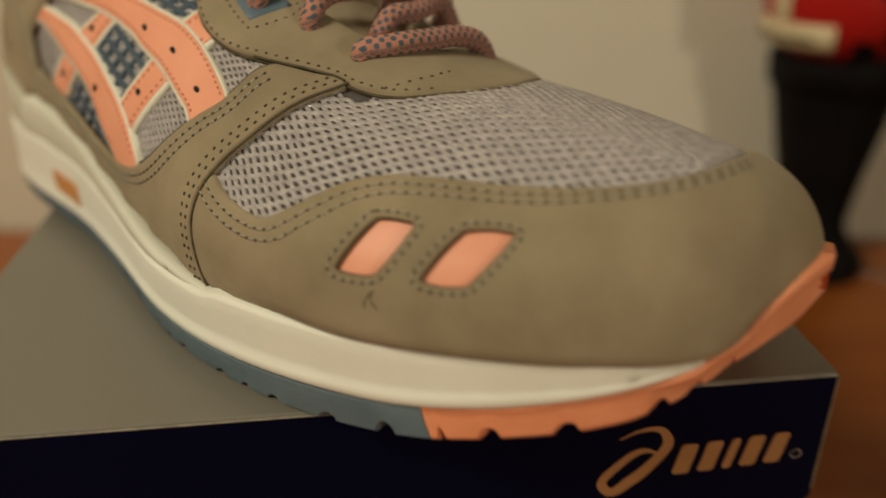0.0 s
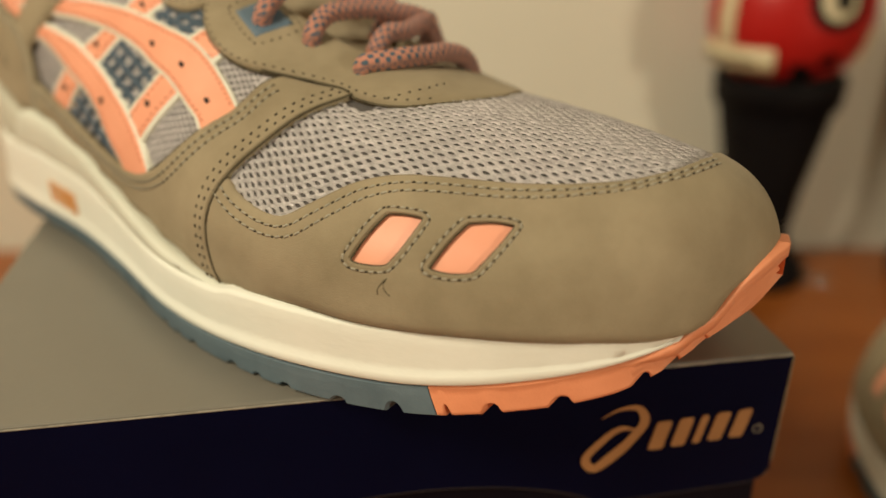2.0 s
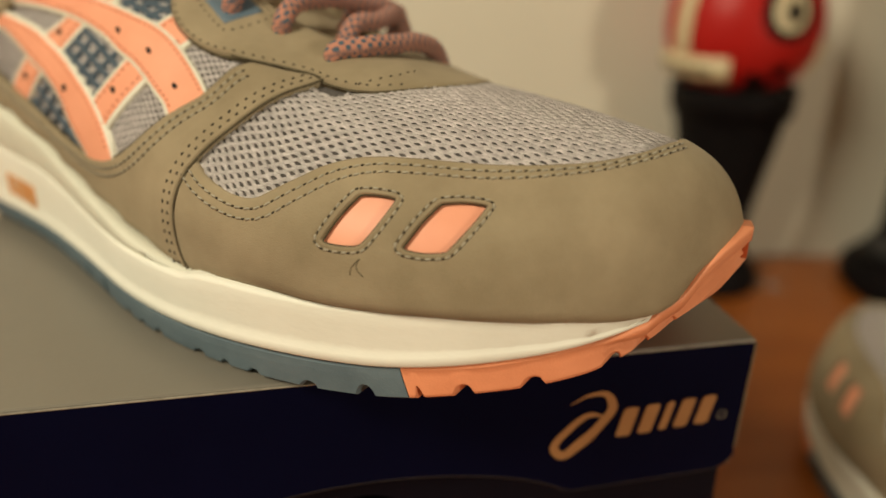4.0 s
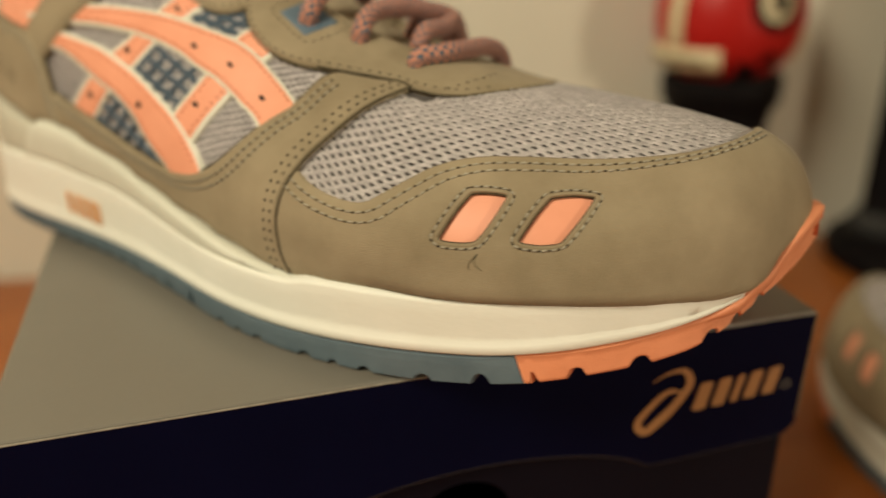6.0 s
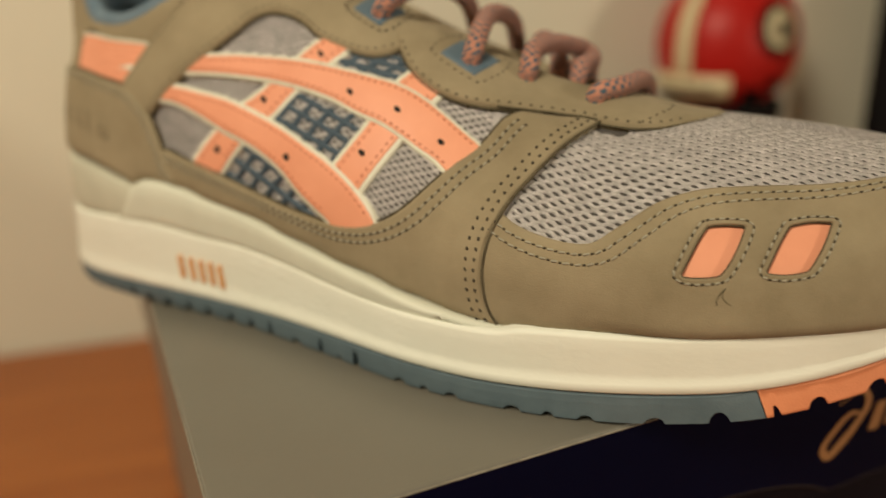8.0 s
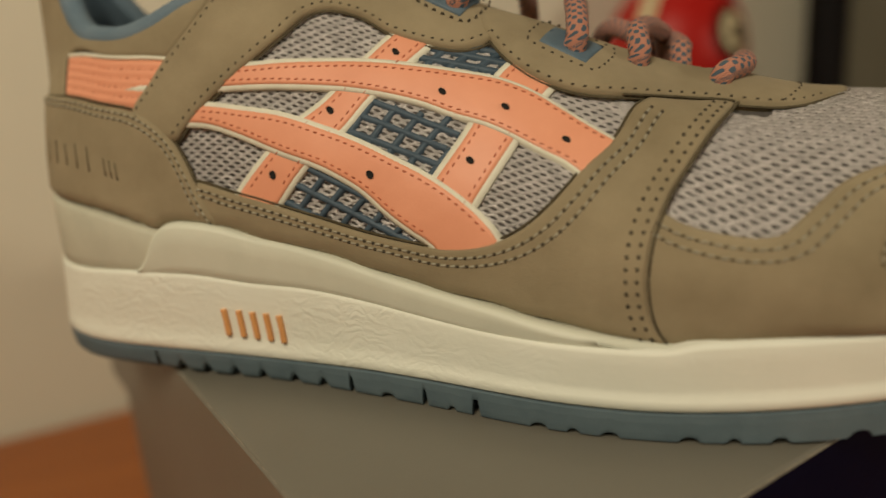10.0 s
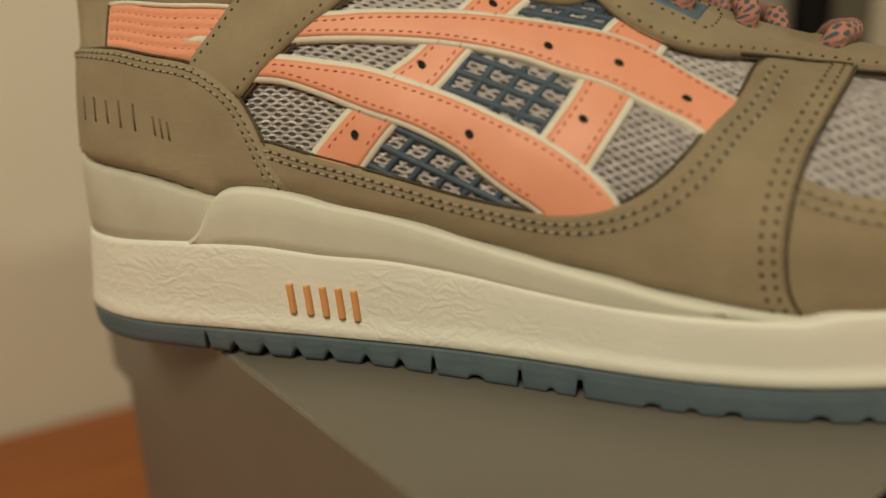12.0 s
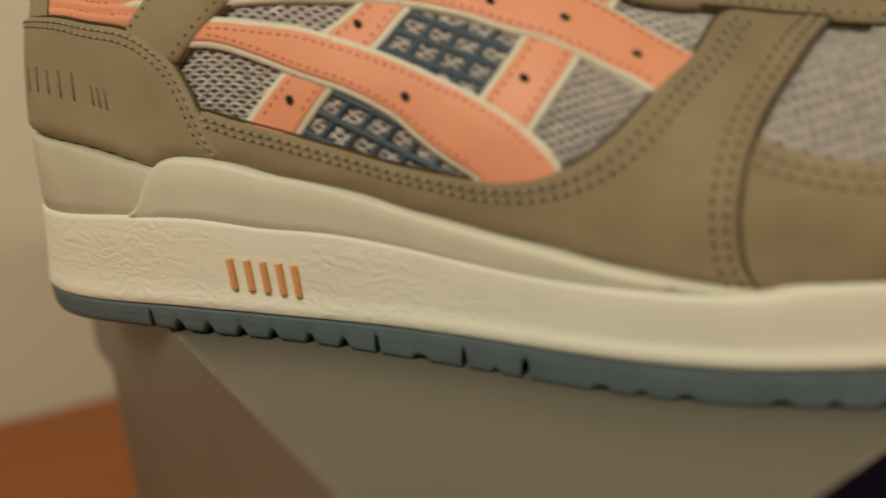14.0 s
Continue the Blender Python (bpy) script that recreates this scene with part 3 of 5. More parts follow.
BIG_TOP = [(61, -54.5), (70, -53.6), (79, -52.3), (86, -50.8), (100, -48), (113.6, -45), (126.6, -42.2), (136.7, -40.2), (144, -40.4), (151, -42.2), (161.5, -46.7), (166, -49.5)]
BIG_LOW = [(157, -62.5), (151.2, -58.2), (145.4, -56.7), (139.5, -55.1), (134.6, -54.3), (127, -54.4), (120.7, -53.9), (114, -54.2), (100.5, -55.5), (86.5, -57.3), (71.6, -59.2), (59, -60.4)]
LOW_TOP = [(58, -61.4), (67, -61.4), (76, -61.7), (86.5, -61.8), (95, -62.7), (106, -64.2), (114.3, -65.8), (122, -67.4), (131, -70.9), (137, -75.2), (139.5, -80)]
LOW_LOW = [(124, -83), (121.7, -80.2), (116.6, -78.4), (111.3, -76.3), (106, -73.7), (100.5, -72.1), (95, -70.9), (86.3, -69.8), (76, -67.9), (66.8, -66.4), (58, -66.2)]
BAR_1A, BAR_1B = [(115, -33), (104.9, -47.3), (96.4, -57.6), (90, -62.6), (82, -69.3), (71.5, -78)], [(83.8, -79.5), (92.8, -71.1), (102.3, -63.3), (108, -56.3), (117, -44.8), (125.5, -32)]
BAR_2A, BAR_2B = [(141, -30), (135.4, -40.6), (129.7, -55.9), (122.4, -67.6), (118, -73)], [(128, -77), (132.1, -71.6), (140.7, -57.1), (147.1, -41.6), (151, -34)]
WINDOW_1 = [[(215.2, -55.4), (219.3, -54.0), (223.3, -53.9)], [(223.3, -53.9), (222.1, -60.6), (220.4, -66.4), (218.9, -69.5)], [(218.9, -69.5), (214.8, -70.6), (210.6, -70.7)], [(210.6, -70.7), (212.0, -66), (213.6, -60.3), (215.2, -55.4)]]
WINDOW_2 = [[(232.1, -52.2), (236.6, -50.0), (241.0, -49.8)], [(241.0, -49.8), (239.7, -57.8), (238.1, -64), (236.6, -68)], [(236.6, -68), (232.2, -68.9), (227.8, -68.3)], [(227.8, -68.3), (229, -63.9), (230.4, -58.2), (232.1, -52.2)]]
CORAL_REAR = [[(20.7, -39.3), (37.8, -48.4), (57, -52.4)], [(57, -52.4), (50, -64)], [(50, -64), (46.3, -62.6), (34.4, -59.2), (20.9, -52.8)], [(20.9, -52.8), (20.7, -39.3)]]

trainer = tagged(new("trainer"), "taupe nubuck running shoe with coral stripes, standing across a shoe box", "shoe", group="pair of trainers")

# body and lining
hole = closed_with([COLLAR, THROAT, mirror_line(THROAT), mirror_line(COLLAR)])
whole = outline([(1.45, -99), (1.45, 99)], [(1.45, 99), (283.9, 99)], [(283.9, 99), (283.9, -99)], [(283.9, -99), (1.45, -99)])
part("upper_body", panel_mesh(whole, 0.0002, -0.0006, holes=[hole], grid=0.0042, bottom=-0.0030), UNDER, trainer, "dark backing under the open mesh")
part("lining", panel_mesh(whole, -0.0002, -0.0032, holes=[shrink(hole, -0.0002)], grid=0.006, bottom=-0.0030, flip=True), LINING, trainer, "steel blue textile lining")
tongue = outline([(96, -20), (120, -20), (150, -14), (175, -6), (196, 4), (200, 12)], [(200, 12), (196, 22), (175, 30), (150, 36), (120, 40), (96, 40)], [(96, 40), (88, 10), (96, -20)])
part("tongue", panel_mesh(tongue, 0.002, -0.0024, bottom=-0.006, grid=0.0026), NUBUCK, trainer, "taupe padded tongue")
rim, _ = on_upper(smooth_line(COLLAR), -0.0012)
rim2, _ = on_upper(smooth_line(mirror_line(COLLAR)), -0.0012)
loop = np.concatenate([rim2, rim])
v, f, uv = tube(loop, 0.0032, 10)
part("collar_rim", mesh_from(v, f), LINING, trainer, "padded steel blue collar")


# open mesh of the vamp and the sides, knitted in wavy rows
B_SCAN = np.linspace(-0.985, 0.985, 198)


def girth_table(us):
    """Distance round the upper from the ridge, for each u and each b of the scan."""
    a = np.arccos(1 - 2 * (us - U_HEEL) / (U_TOE - U_HEEL)) / np.pi
    p = upper_ab(np.repeat(a[:, None], len(B_SCAN), 1), np.repeat(B_SCAN[None], len(us), 0))
    g = np.concatenate([np.zeros((len(us), 1)), np.cumsum(np.linalg.norm(np.diff(p, axis=1), axis=2), axis=1)], 1)
    mid = np.array([np.interp(0.0, B_SCAN, r) for r in g])
    return g - mid[:, None]


def knit(u0, u1, g0, g1, keep, pitch, period, r, anchor=None, lift=0.0, swing=0.28):
    """Wavy rows of flat yarn, a constant distance apart; keep(u, b) says where the cloth lies."""
    n = int((u1 - u0) / period * 8)
    us = np.linspace(u0, u1, n)
    table = girth_table(us)
    if anchor is not None:
        table = table - np.array([np.interp(anchor, B_SCAN, row) for row in table])[:, None]
    ac = to_chart(np.c_[us * 1000, us * 0])[:, 0]
    rows = []
    for k, g in enumerate(np.arange(g0, g1, pitch)):
        phase = us / period * 2 * np.pi + 0.12 * np.sin(k * 1.7)
        ph = phase + (k % 2) * np.pi
        wave = swing * (np.sin(ph) + 0.18 * np.sin(3 * ph)) + 0.05 * np.sin(us * 140 + k * 0.4)
        b = np.array([np.interp(g + pitch * w, row, B_SCAN) for w, row in zip(wave, table)])
        h = lift + 0.00015 + 0.00013 * np.cos(phase + (k % 2) * np.pi + 0.6)
        ok = keep(us * 1000, b * 100)
        i = 0
        while i < n:
            j = i
            while j < n and ok[j]:
                j += 1
            if j - i > 4:
                p, nrm = on_upper(np.c_[ac[i:j], b[i:j] * CHART[1]], h[i:j])
                t = np.gradient(p, axis=0)
                t /= np.linalg.norm(t, axis=1)[:, None] + 1e-12
                side = np.cross(nrm, t)
                q = [p - side * r - nrm * 0.0002, p - side * r * 0.62 + nrm * 0.00026, p - nrm * 0.00002, p + side * r * 0.62 + nrm * 0.00026, p + side * r - nrm * 0.0002]
                rows.append((np.stack(q, 1).reshape(-1, 3), grid_faces(j - i, 5)))
            i = max(j, i + 1)
    return mesh_from(*joined(rows))


vamp_keep = lambda u, b: (b > -69.5) & (b < 64) & ((u < 208) | (b > -50)) & ((u > 195) | (b < -21) | (b > 42))
tagged(part("vamp_mesh", knit(0.163, 0.271, -0.085, 0.07, vamp_keep, 0.00136, 0.0038, 0.00051, lift=-0.0002, swing=0.26), YARN, trainer, "lilac-grey open knitted mesh"), kind="stuff")
side_keep = lambda u, b: (b > -84) & (b < -27)
tagged(part("side_mesh", knit(0.055, 0.172, -0.042, 0.042, side_keep, 0.00100, 0.0031, 0.00035, anchor=-0.58, lift=-0.0004, swing=0.25), YARN, trainer, "lilac-grey open knitted mesh"), kind="stuff")

# toe guard with its two coral windows
def rounded(poly, times=4):
    for _ in range(times):
        poly = poly * 0.5 + 0.25 * (np.roll(poly, 1, axis=0) + np.roll(poly, -1, axis=0))
    return poly


def even(poly, step=0.0007):
    q = np.concatenate([poly, poly[:1]])
    arc = np.r_[0, np.cumsum(np.linalg.norm(np.diff(q, axis=0), axis=1))]
    x = np.linspace(0, arc[-1], int(arc[-1] / step), endpoint=False)
    return np.c_[np.interp(x, arc, q[:, 0]), np.interp(x, arc, q[:, 1])]


win = [rounded(even(outline(*w)), 1) for w in (WINDOW_1, WINDOW_2)]
guard = closed_with([[(166, -98), (165, -85), (163, -76), (166, -66)], [(166, -66)] + MESH_EDGE, mirror_line([(166, -66)] + MESH_EDGE), [(166, 98), (283.8, 98)], [(283.8, 98), (283.8, -98)], [(283.8, -98), (166, -98)]])
toe_guard = part("toe_guard", panel_mesh(guard, 0.0012, 0.0002, holes=win, edge=0.0008, grid=0.0028), NUBUCK, trainer, "taupe nubuck toe guard")
for w in win:
    part("window_insert", panel_mesh(shrink(w, -0.0022), 0.0002, -0.0002), CORAL, toe_guard, "coral leather window")
edge_line = smooth_line(MESH_EDGE)
part("stitching", stitch_mesh([edge_line, edge_line[:-4]], -0.0023, 0.00143), THREAD_AND_HOLES, toe_guard)
part("stitching", stitch_mesh([edge_line], -0.0044, 0.00143), THREAD_AND_HOLES, toe_guard)
part("stitching", stitch_mesh([np.concatenate([w, w[:2]]) for w in (shrink(x, -0.0013) for x in win)], 0.0, 0.00143, pitch=0.0021, length=0.0010), THREAD_AND_HOLES, toe_guard)
thread([edge_line], -0.0023, 0.00143, 0.0027, toe_guard)
thread([edge_line], -0.0044, 0.00143, 0.0027, toe_guard)
thread([np.concatenate([w, w[:2]]) for w in (shrink(x, -0.0013) for x in win)], 0.0, 0.00143, 0.0021, toe_guard)
for w in win:
    welt = shrink(w, -0.0005)
    v, f, uv = tube(on_upper(np.concatenate([welt, welt[:2]]), 0.0010)[0], 0.0005, 8)
    part("window_welt", mesh_from(v, f), NUBUCK, toe_guard, "rounded nubuck welt")
    # dark ring: the shade inside the window's rim, put into the colour
    ring3, _ = on_upper(np.concatenate([w, w[:2]]), 0.0006)
    v, f, uv = tube(ring3, 0.00030, 6)
    part("seam_shade", mesh_from(v, f), SEAM_SHADE_THREAD, toe_guard, "dark line along the seam, painted shade")

for tail in ([(220.0, -72.2), (219.4, -73.8), (219.9, -75.4), (221.2, -76.6)], [(219.8, -72.4), (218.9, -74), (218.3, -75.6), (218.5, -76.8)]):
    v, f, uv = tube(on_upper(smooth_line(tail, 0.0006), 0.00143)[0], 0.00011, 5)
    part("loose_thread", mesh_from(v, f), SEAM_SHADE_THREAD, toe_guard)

# a thin dark tube that paints the shade at a panel's foot
def foot_line(name, points, height, offset, parent):
    line = smooth_line(points)
    d = np.gradient(line, axis=0)
    n = np.c_[-d[:, 1], d[:, 0]] / (np.linalg.norm(d, axis=1)[:, None] + 1e-12)
    v, f, uv = tube(on_upper(line + n * offset, height(line) if callable(height) else height)[0], 0.00032, 6)
    part(name, mesh_from(v, f), SEAM_SHADE_THREAD, parent, "dark line along the seam, painted shade")


# coral stripes with cream edging over slate lattice
def stripe(name, top, low, thick, lift, label, rim=0.0008):
    poly = closed_with([top, low])
    edging = part(name, panel_mesh(poly, thick, lift, edge=0.0006), PIPING, trainer, label)
    inner = shrink(poly, rim)
    part("coral_face", panel_mesh(inner, thick * 0.6, lift + thick * 0.75, edge=0.0006, bottom=lift), CORAL, edging, "coral leather face")
    rows = [np.array(smooth_line(top))[3:-3], np.array(smooth_line(low))[3:-3]]
    side = 1 if (poly[:, 0] * np.roll(poly[:, 1], -1) - np.roll(poly[:, 0], -1) * poly[:, 1]).sum() > 0 else -1
    part("stitching", stitch_mesh(rows, 0.00165 * side, lift + thick * 1.33, pitch=0.0020, length=0.0014, width=0.00021), CORAL_THREAD, edging)
    return edging


stripe("cross_bar", BAR_1A, BAR_1B, 0.0005, 0.0004, "coral cross bar with cream edging")
stripe("cross_bar", BAR_2A, BAR_2B, 0.0005, 0.0004, "coral cross bar with cream edging")
lower = stripe("lower_stripe", LOW_TOP, LOW_LOW, 0.0006, 0.0007, "curved coral side stripe with cream edging")
stripe("upper_stripe", BIG_TOP, BIG_LOW, 0.0006, 0.0007, "wide curved coral side stripe with cream edging")
def rear_row(f):
    return smooth_line([(21.4, -39.6 - 12.6 * f), (37, -48.6 - 10.8 * f), (54, -52.3 - 10.5 * f)])


def rear_pads(chart):
    """Padded bands between the seams of the heel stripe."""
    hi, lo = rear_row(0.0), rear_row(1.0)
    f = (chart[:, 1] - np.interp(chart[:, 0], hi[:, 0], hi[:, 1])) / (np.interp(chart[:, 0], lo[:, 0], lo[:, 1]) - np.interp(chart[:, 0], hi[:, 0], hi[:, 1]))
    return 0.0007 * (1 - np.abs(np.sin(5 * np.pi * np.clip(f, 0, 1)))) ** 2


rear = part("rear_stripe", panel_mesh(outline(*CORAL_REAR), 0.0010, 0.0004, edge=0.0005, grid=0.0006, sink=rear_pads), CORAL, trainer, "coral heel stripe with padded ridges")
for k in range(1, 5):
    part("stitching", stitch_mesh([rear_row(k / 5.0)], 0.0, 0.00088, pitch=0.0019, length=0.0013, width=0.00022), CORAL_THREAD, rear)
foot_line("seam_shade", [(20.5, -39.3), (20.6, -46), (20.7, -52.8)], 0.0011, 0.0, rear)
rim3, _ = on_upper(smooth_line([(20.7, -39.0), (37.8, -48.1), (56, -52.0)]), 0.0009)
v, f, uv = tube(rim3, 0.0006, 6)
part("edging", mesh_from(v, f), PIPING, rear)
wedge = outline([(42, -57.3), (50, -57.0)], [(50, -57.0), (49, -58.9)], [(49, -58.9), (42, -57.3)])
part("edging", panel_mesh(wedge, 0.0003, 0.0011, edge=0.0004), PIPING, rear)
for u, b in ((151.3, -51.5), (138.5, -48.1), (124.6, -49.3), (131, -62.8), (98.5, -59.9), (83.9, -73), (108.4, -70.1), (113.4, -42.8)):
    bar = (u, b) in ((131, -62.8), (98.5, -59.9), (83.9, -73), (113.4, -42.8))
    ang = np.linspace(0, 2 * np.pi, 14, endpoint=False)
    c = to_chart([(u, b)])[0] + 0.00085 * np.c_[np.cos(ang), np.sin(ang)]
    h = 0.00135 if bar else 0.00178
    rings = [on_upper(to_chart([(u, b)])[0] + s * 0.00050 * np.c_[np.cos(ang), np.sin(ang)], h + z)[0] for s, z in ((1.25, -0.0002), (1.15, 0.00018), (0.95, 0.00012), (0.85, -0.0001), (0.3, -0.0001))]
    part("vent_hole", mesh_from(np.concatenate(rings), grid_faces(5, 14, close_cols=True) + [tuple(4 * 14 + k for k in range(14))]), SHADOW, trainer, "small punched hole")


def lattice(poly_pts, origin, along, across, cell):
    """Slate ribs crossing inside a field."""
    poly = outline(*poly_pts)
    poly = poly.mean(0) + (poly - poly.mean(0)) * 1.05
    o = to_chart([origin])[0]
    d1, d2 = (to_chart([q])[0] - o for q in (along, across))
    d1, d2 = d1 / np.linalg.norm(d1), d2 / np.linalg.norm(d2)
    out = []
    for da, db in ((d1, d2), (d2, d1)):
        for k in range(-12, 13):
            s = np.arange(-0.05, 0.05, 0.0007)
            line = o + db * cell * k + da * s[:, None]
            ok = inside(poly, line)
            i = 0
            while i < len(line):
                if ok[i]:
                    j = i
                    while j < len(line) and ok[j]:
                        j += 1
                    if j - i > 3:
                        p, nrm = on_upper(line[i:j], 0.00036)
                        t = np.gradient(p, axis=0)
                        t /= np.linalg.norm(t, axis=1)[:, None]
                        side = np.cross(nrm, t)
                        w = 0.00082
                        verts = np.stack([p - side * w - nrm * 0.0008, p - side * w * 0.7 + nrm * 0.0003, p + side * w * 0.7 + nrm * 0.0003, p + side * w - nrm * 0.0008], 1).reshape(-1, 3)
                        out.append((verts, grid_faces(j - i, 4)))
                    i = j
                i += 1
    return mesh_from(*joined(out))


for poly_pts, o, al, ac in (
    ([[(125, -32), (117, -44.8)], [(117, -44.8), (136.5, -40)], [(136.5, -40), (141, -31)], [(141, -31), (125, -32)]], (127, -40), (137, -38), (123, -46)),
    ([[(108.5, -55.8), (102, -63.6)], [(102, -63.6), (122.6, -68)], [(122.6, -68), (130, -54)], [(130, -54), (108.5, -55.8)]], (116, -60.5), (126, -61.5), (111.5, -66.5)),
    ([[(93, -70.7), (85, -78)], [(85, -78), (100, -80.3), (122, -81)], [(122, -81), (111.3, -76.1), (100.5, -71.9), (93, -70.7)]], (98, -76), (108, -78.2), (93.5, -80)),
):
    part("side_lattice", lattice(poly_pts, o, al, ac, 0.0036), TEAL, trainer, "slate blue open lattice")

# nubuck overlays: quarter, eyestays, strap, heel
quarter_poly = closed_with([SEAM, QUARTER_TOP, [(60, -75.6), (59, -98)]])
quarter = part("quarter_overlay", panel_mesh(quarter_poly, 0.0012, 0.0006, edge=0.0006, grid=0.0018), NUBUCK, trainer, "taupe nubuck quarter")
qt, sm = smooth_line(QUARTER_TOP), smooth_line(SEAM)
def seam_row(base):
    """The rows lie close to the edge low on the side and wider apart where the panel rises."""
    return lambda line: base * np.interp(line[:, 0], [to_chart([(112, -80)])[0, 0], to_chart([(146, -70)])[0, 0]], [0.52, 1.0])


for row in (0.0018, 0.0034):
    part("stitching", stitch_mesh([qt[2:]], seam_row(row), 0.00182, pitch=0.0022, length=0.0011, width=0.00036), THREAD_AND_HOLES, quarter)
    thread([qt[2:]], seam_row(row), 0.00182, 0.0022, quarter)
part("stitching", stitch_mesh([sm], 0.0012, 0.00182, pitch=0.0025, length=0.0012, width=0.00036), THREAD_AND_HOLES, quarter)
part("stitching", stitch_mesh([sm], 0.0027, 0.00182, pitch=0.0025, length=0.0012, width=0.00036), THREAD_AND_HOLES, quarter)
foot_line("seam_shade", SEAM[1:], 0.0015, -0.0003, quarter)
foot_line("seam_shade", QUARTER_TOP, 0.0009, -0.0003, quarter)
heel_poly = closed_with([HEEL_TOP, [(70, -98), (1.5, -98)], [(1.5, -98), (1.5, -39.5)]])
heel = part("heel_counter", panel_mesh(heel_poly, 0.0012, 0.0012, edge=0.0008, grid=0.0012), NUBUCK, trainer, "taupe nubuck heel counter with debossed marks")
ht = smooth_line(HEEL_TOP)
part("stitching", stitch_mesh([ht[6:-8]], -0.0009, 0.00242, pitch=0.0020, length=0.0009), THREAD_AND_HOLES, heel)
part("stitching", stitch_mesh([ht[6:-8]], -0.0020, 0.00242, pitch=0.0020, length=0.0009), THREAD_AND_HOLES, heel)
thread([ht[6:-8]], -0.0009, 0.00242, 0.0020, heel)
thread([ht[6:-8]], -0.0020, 0.00242, 0.0020, heel)
# debossed word, as plain bars; the shade in its recesses is painted as darker nubuck
for u0, u1, b0, b1 in ((13.2, 13.8, -60.5, -66.0), (17.6, 18.2, -62.3, -67.6), (21.8, 22.4, -64.4, -69.0), (25.8, 26.4, -65.5, -70.6), (30.0, 30.6, -67.0, -71.8), (35.6, 36.2, -70.0, -73.2), (37.5, 38.1, -70.6, -73.8), (39.4, 40.0, -71.2, -74.3)):
    bar = outline([(u0, b0), (u1, b0 - 0.3)], [(u1, b0 - 0.3), (u1 + 0.5, b1 - 0.3)], [(u1 + 0.5, b1 - 0.3), (u0 + 0.5, b1)], [(u0 + 0.5, b1), (u0, b0)])
    part("debossed_bar", panel_mesh(bar, 0.00008, 0.00244, edge=0.0002, grid=0.0012, bottom=0.0018), SHADED_NUBUCK, heel)
collar_poly = closed_with([COLLAR[:8], [(60, -36.8), (67, -36.8)], STRAP_BACK[:3], [(55.6, -51.6), (37.8, -48.0), (20.9, -38.8), (20.4, -54.5), (7, -44.5), (1.5, -41)], [(1.5, -41), (1.5, 2)]])
part("collar_panel", panel_mesh(collar_poly, 0.0011, 0.0004, edge=0.0009), NUBUCK, trainer, "taupe nubuck collar")
rear_poly = closed_with([REAR_LOW, [(141.5, -12.5), (130, -15.5), (110, -22), (92, -27), (75, -31), (67, -34.5)], [(67, -34.5)] + STRAP_BACK])
strap = part("rear_eyestay", panel_mesh(rear_poly, 0.0012, 0.0008, edge=0.0009, grid=0.0028), NUBUCK, trainer, "taupe nubuck strap and rear eyestay")
part("stitching", stitch_mesh([smooth_line(REAR_LOW)], 0.0011, 0.00202, pitch=0.0023), THREAD_AND_HOLES, strap)
part("stitching", stitch_mesh([smooth_line(STRAP_BACK)], 0.0011, 0.00202, pitch=0.0023), THREAD_AND_HOLES, strap)
front_poly = closed_with([EYESTAY_LOW, mirror_line(EYESTAY_LOW), [(133, 43), (133, 34)], mirror_line([(133, -14.5), (150, -9), (170, -3), (184, 2), (190.5, 7), (192, 10.7)]), [(192, 10.7), (190.5, 7), (184, 2), (170, -3), (150, -9), (133, -14.5)], [(133, -14.5), (131.5, -20), (133, -26.5)]])
eyestay = part("front_eyestay", panel_mesh(front_poly, 0.0012, 0.0012, edge=0.0009, grid=0.0022, sink=tip_sink), NUBUCK, trainer, "taupe nubuck front eyestay")
part("stitching", stitch_mesh([smooth_line(EYESTAY_LOW)[:-10]], 0.0009, lambda q: 0.00243 - tip_sink(q)), THREAD_AND_HOLES, eyestay)
part("stitching", stitch_mesh([smooth_line([(197, -17), (200, -11), (203, -3), (204, 6)])], 0.0, lambda q: 0.00243 - tip_sink(q)), THREAD_AND_HOLES, eyestay)
foot_line("seam_shade", [(163, -32.4), (166, -30.7)] + EYESTAY_LOW[7:10] + [(187, -18.5)], 0.0019, -0.0003, eyestay)
foot_line("seam_shade", EYESTAY_LOW, lambda q: 0.0009 - 0.6 * tip_sink(q), -0.0004, eyestay)
foot_line("seam_shade", REAR_LOW, 0.0007, -0.0004, strap)
foot_line("seam_shade", HEEL_TOP[1:-1], 0.0014, 0.0004, heel)
# inner side of the shoe: plain overlays
part("inner_quarter", panel_mesh(closed_with([mirror_line(SEAM), [(171.5, 98), (54, 98)], [(54, 98), (56, 79)], mirror_line(QUARTER_TOP)]), 0.0013, 0.0014, grid=0.006), NUBUCK, trainer)
part("inner_heel", panel_mesh(closed_with([mirror_line(HEEL_TOP), [(1.5, 54), (1.5, 98)], [(1.5, 98), (70, 98)]]), 0.0013, 0.0022, grid=0.006), NUBUCK, trainer)
part("inner_strap", panel_mesh(closed_with([mirror_line(REAR_LOW), mirror_line([(67, -34.5)] + STRAP_BACK), [(67, 50.2), (92, 44.5), (110, 41), (130, 36), (141.5, 33.5)]]), 0.0013, 0.0024, grid=0.006), NUBUCK, trainer)

# eyelet tabs and laces
TABS = [[(145.2, -24.2), (148.6, -11.8), (159.6, -11.4), (155.4, -25.8)], [(118.5, -24), (121.5, -13), (131, -13), (127.2, -25.4)]]
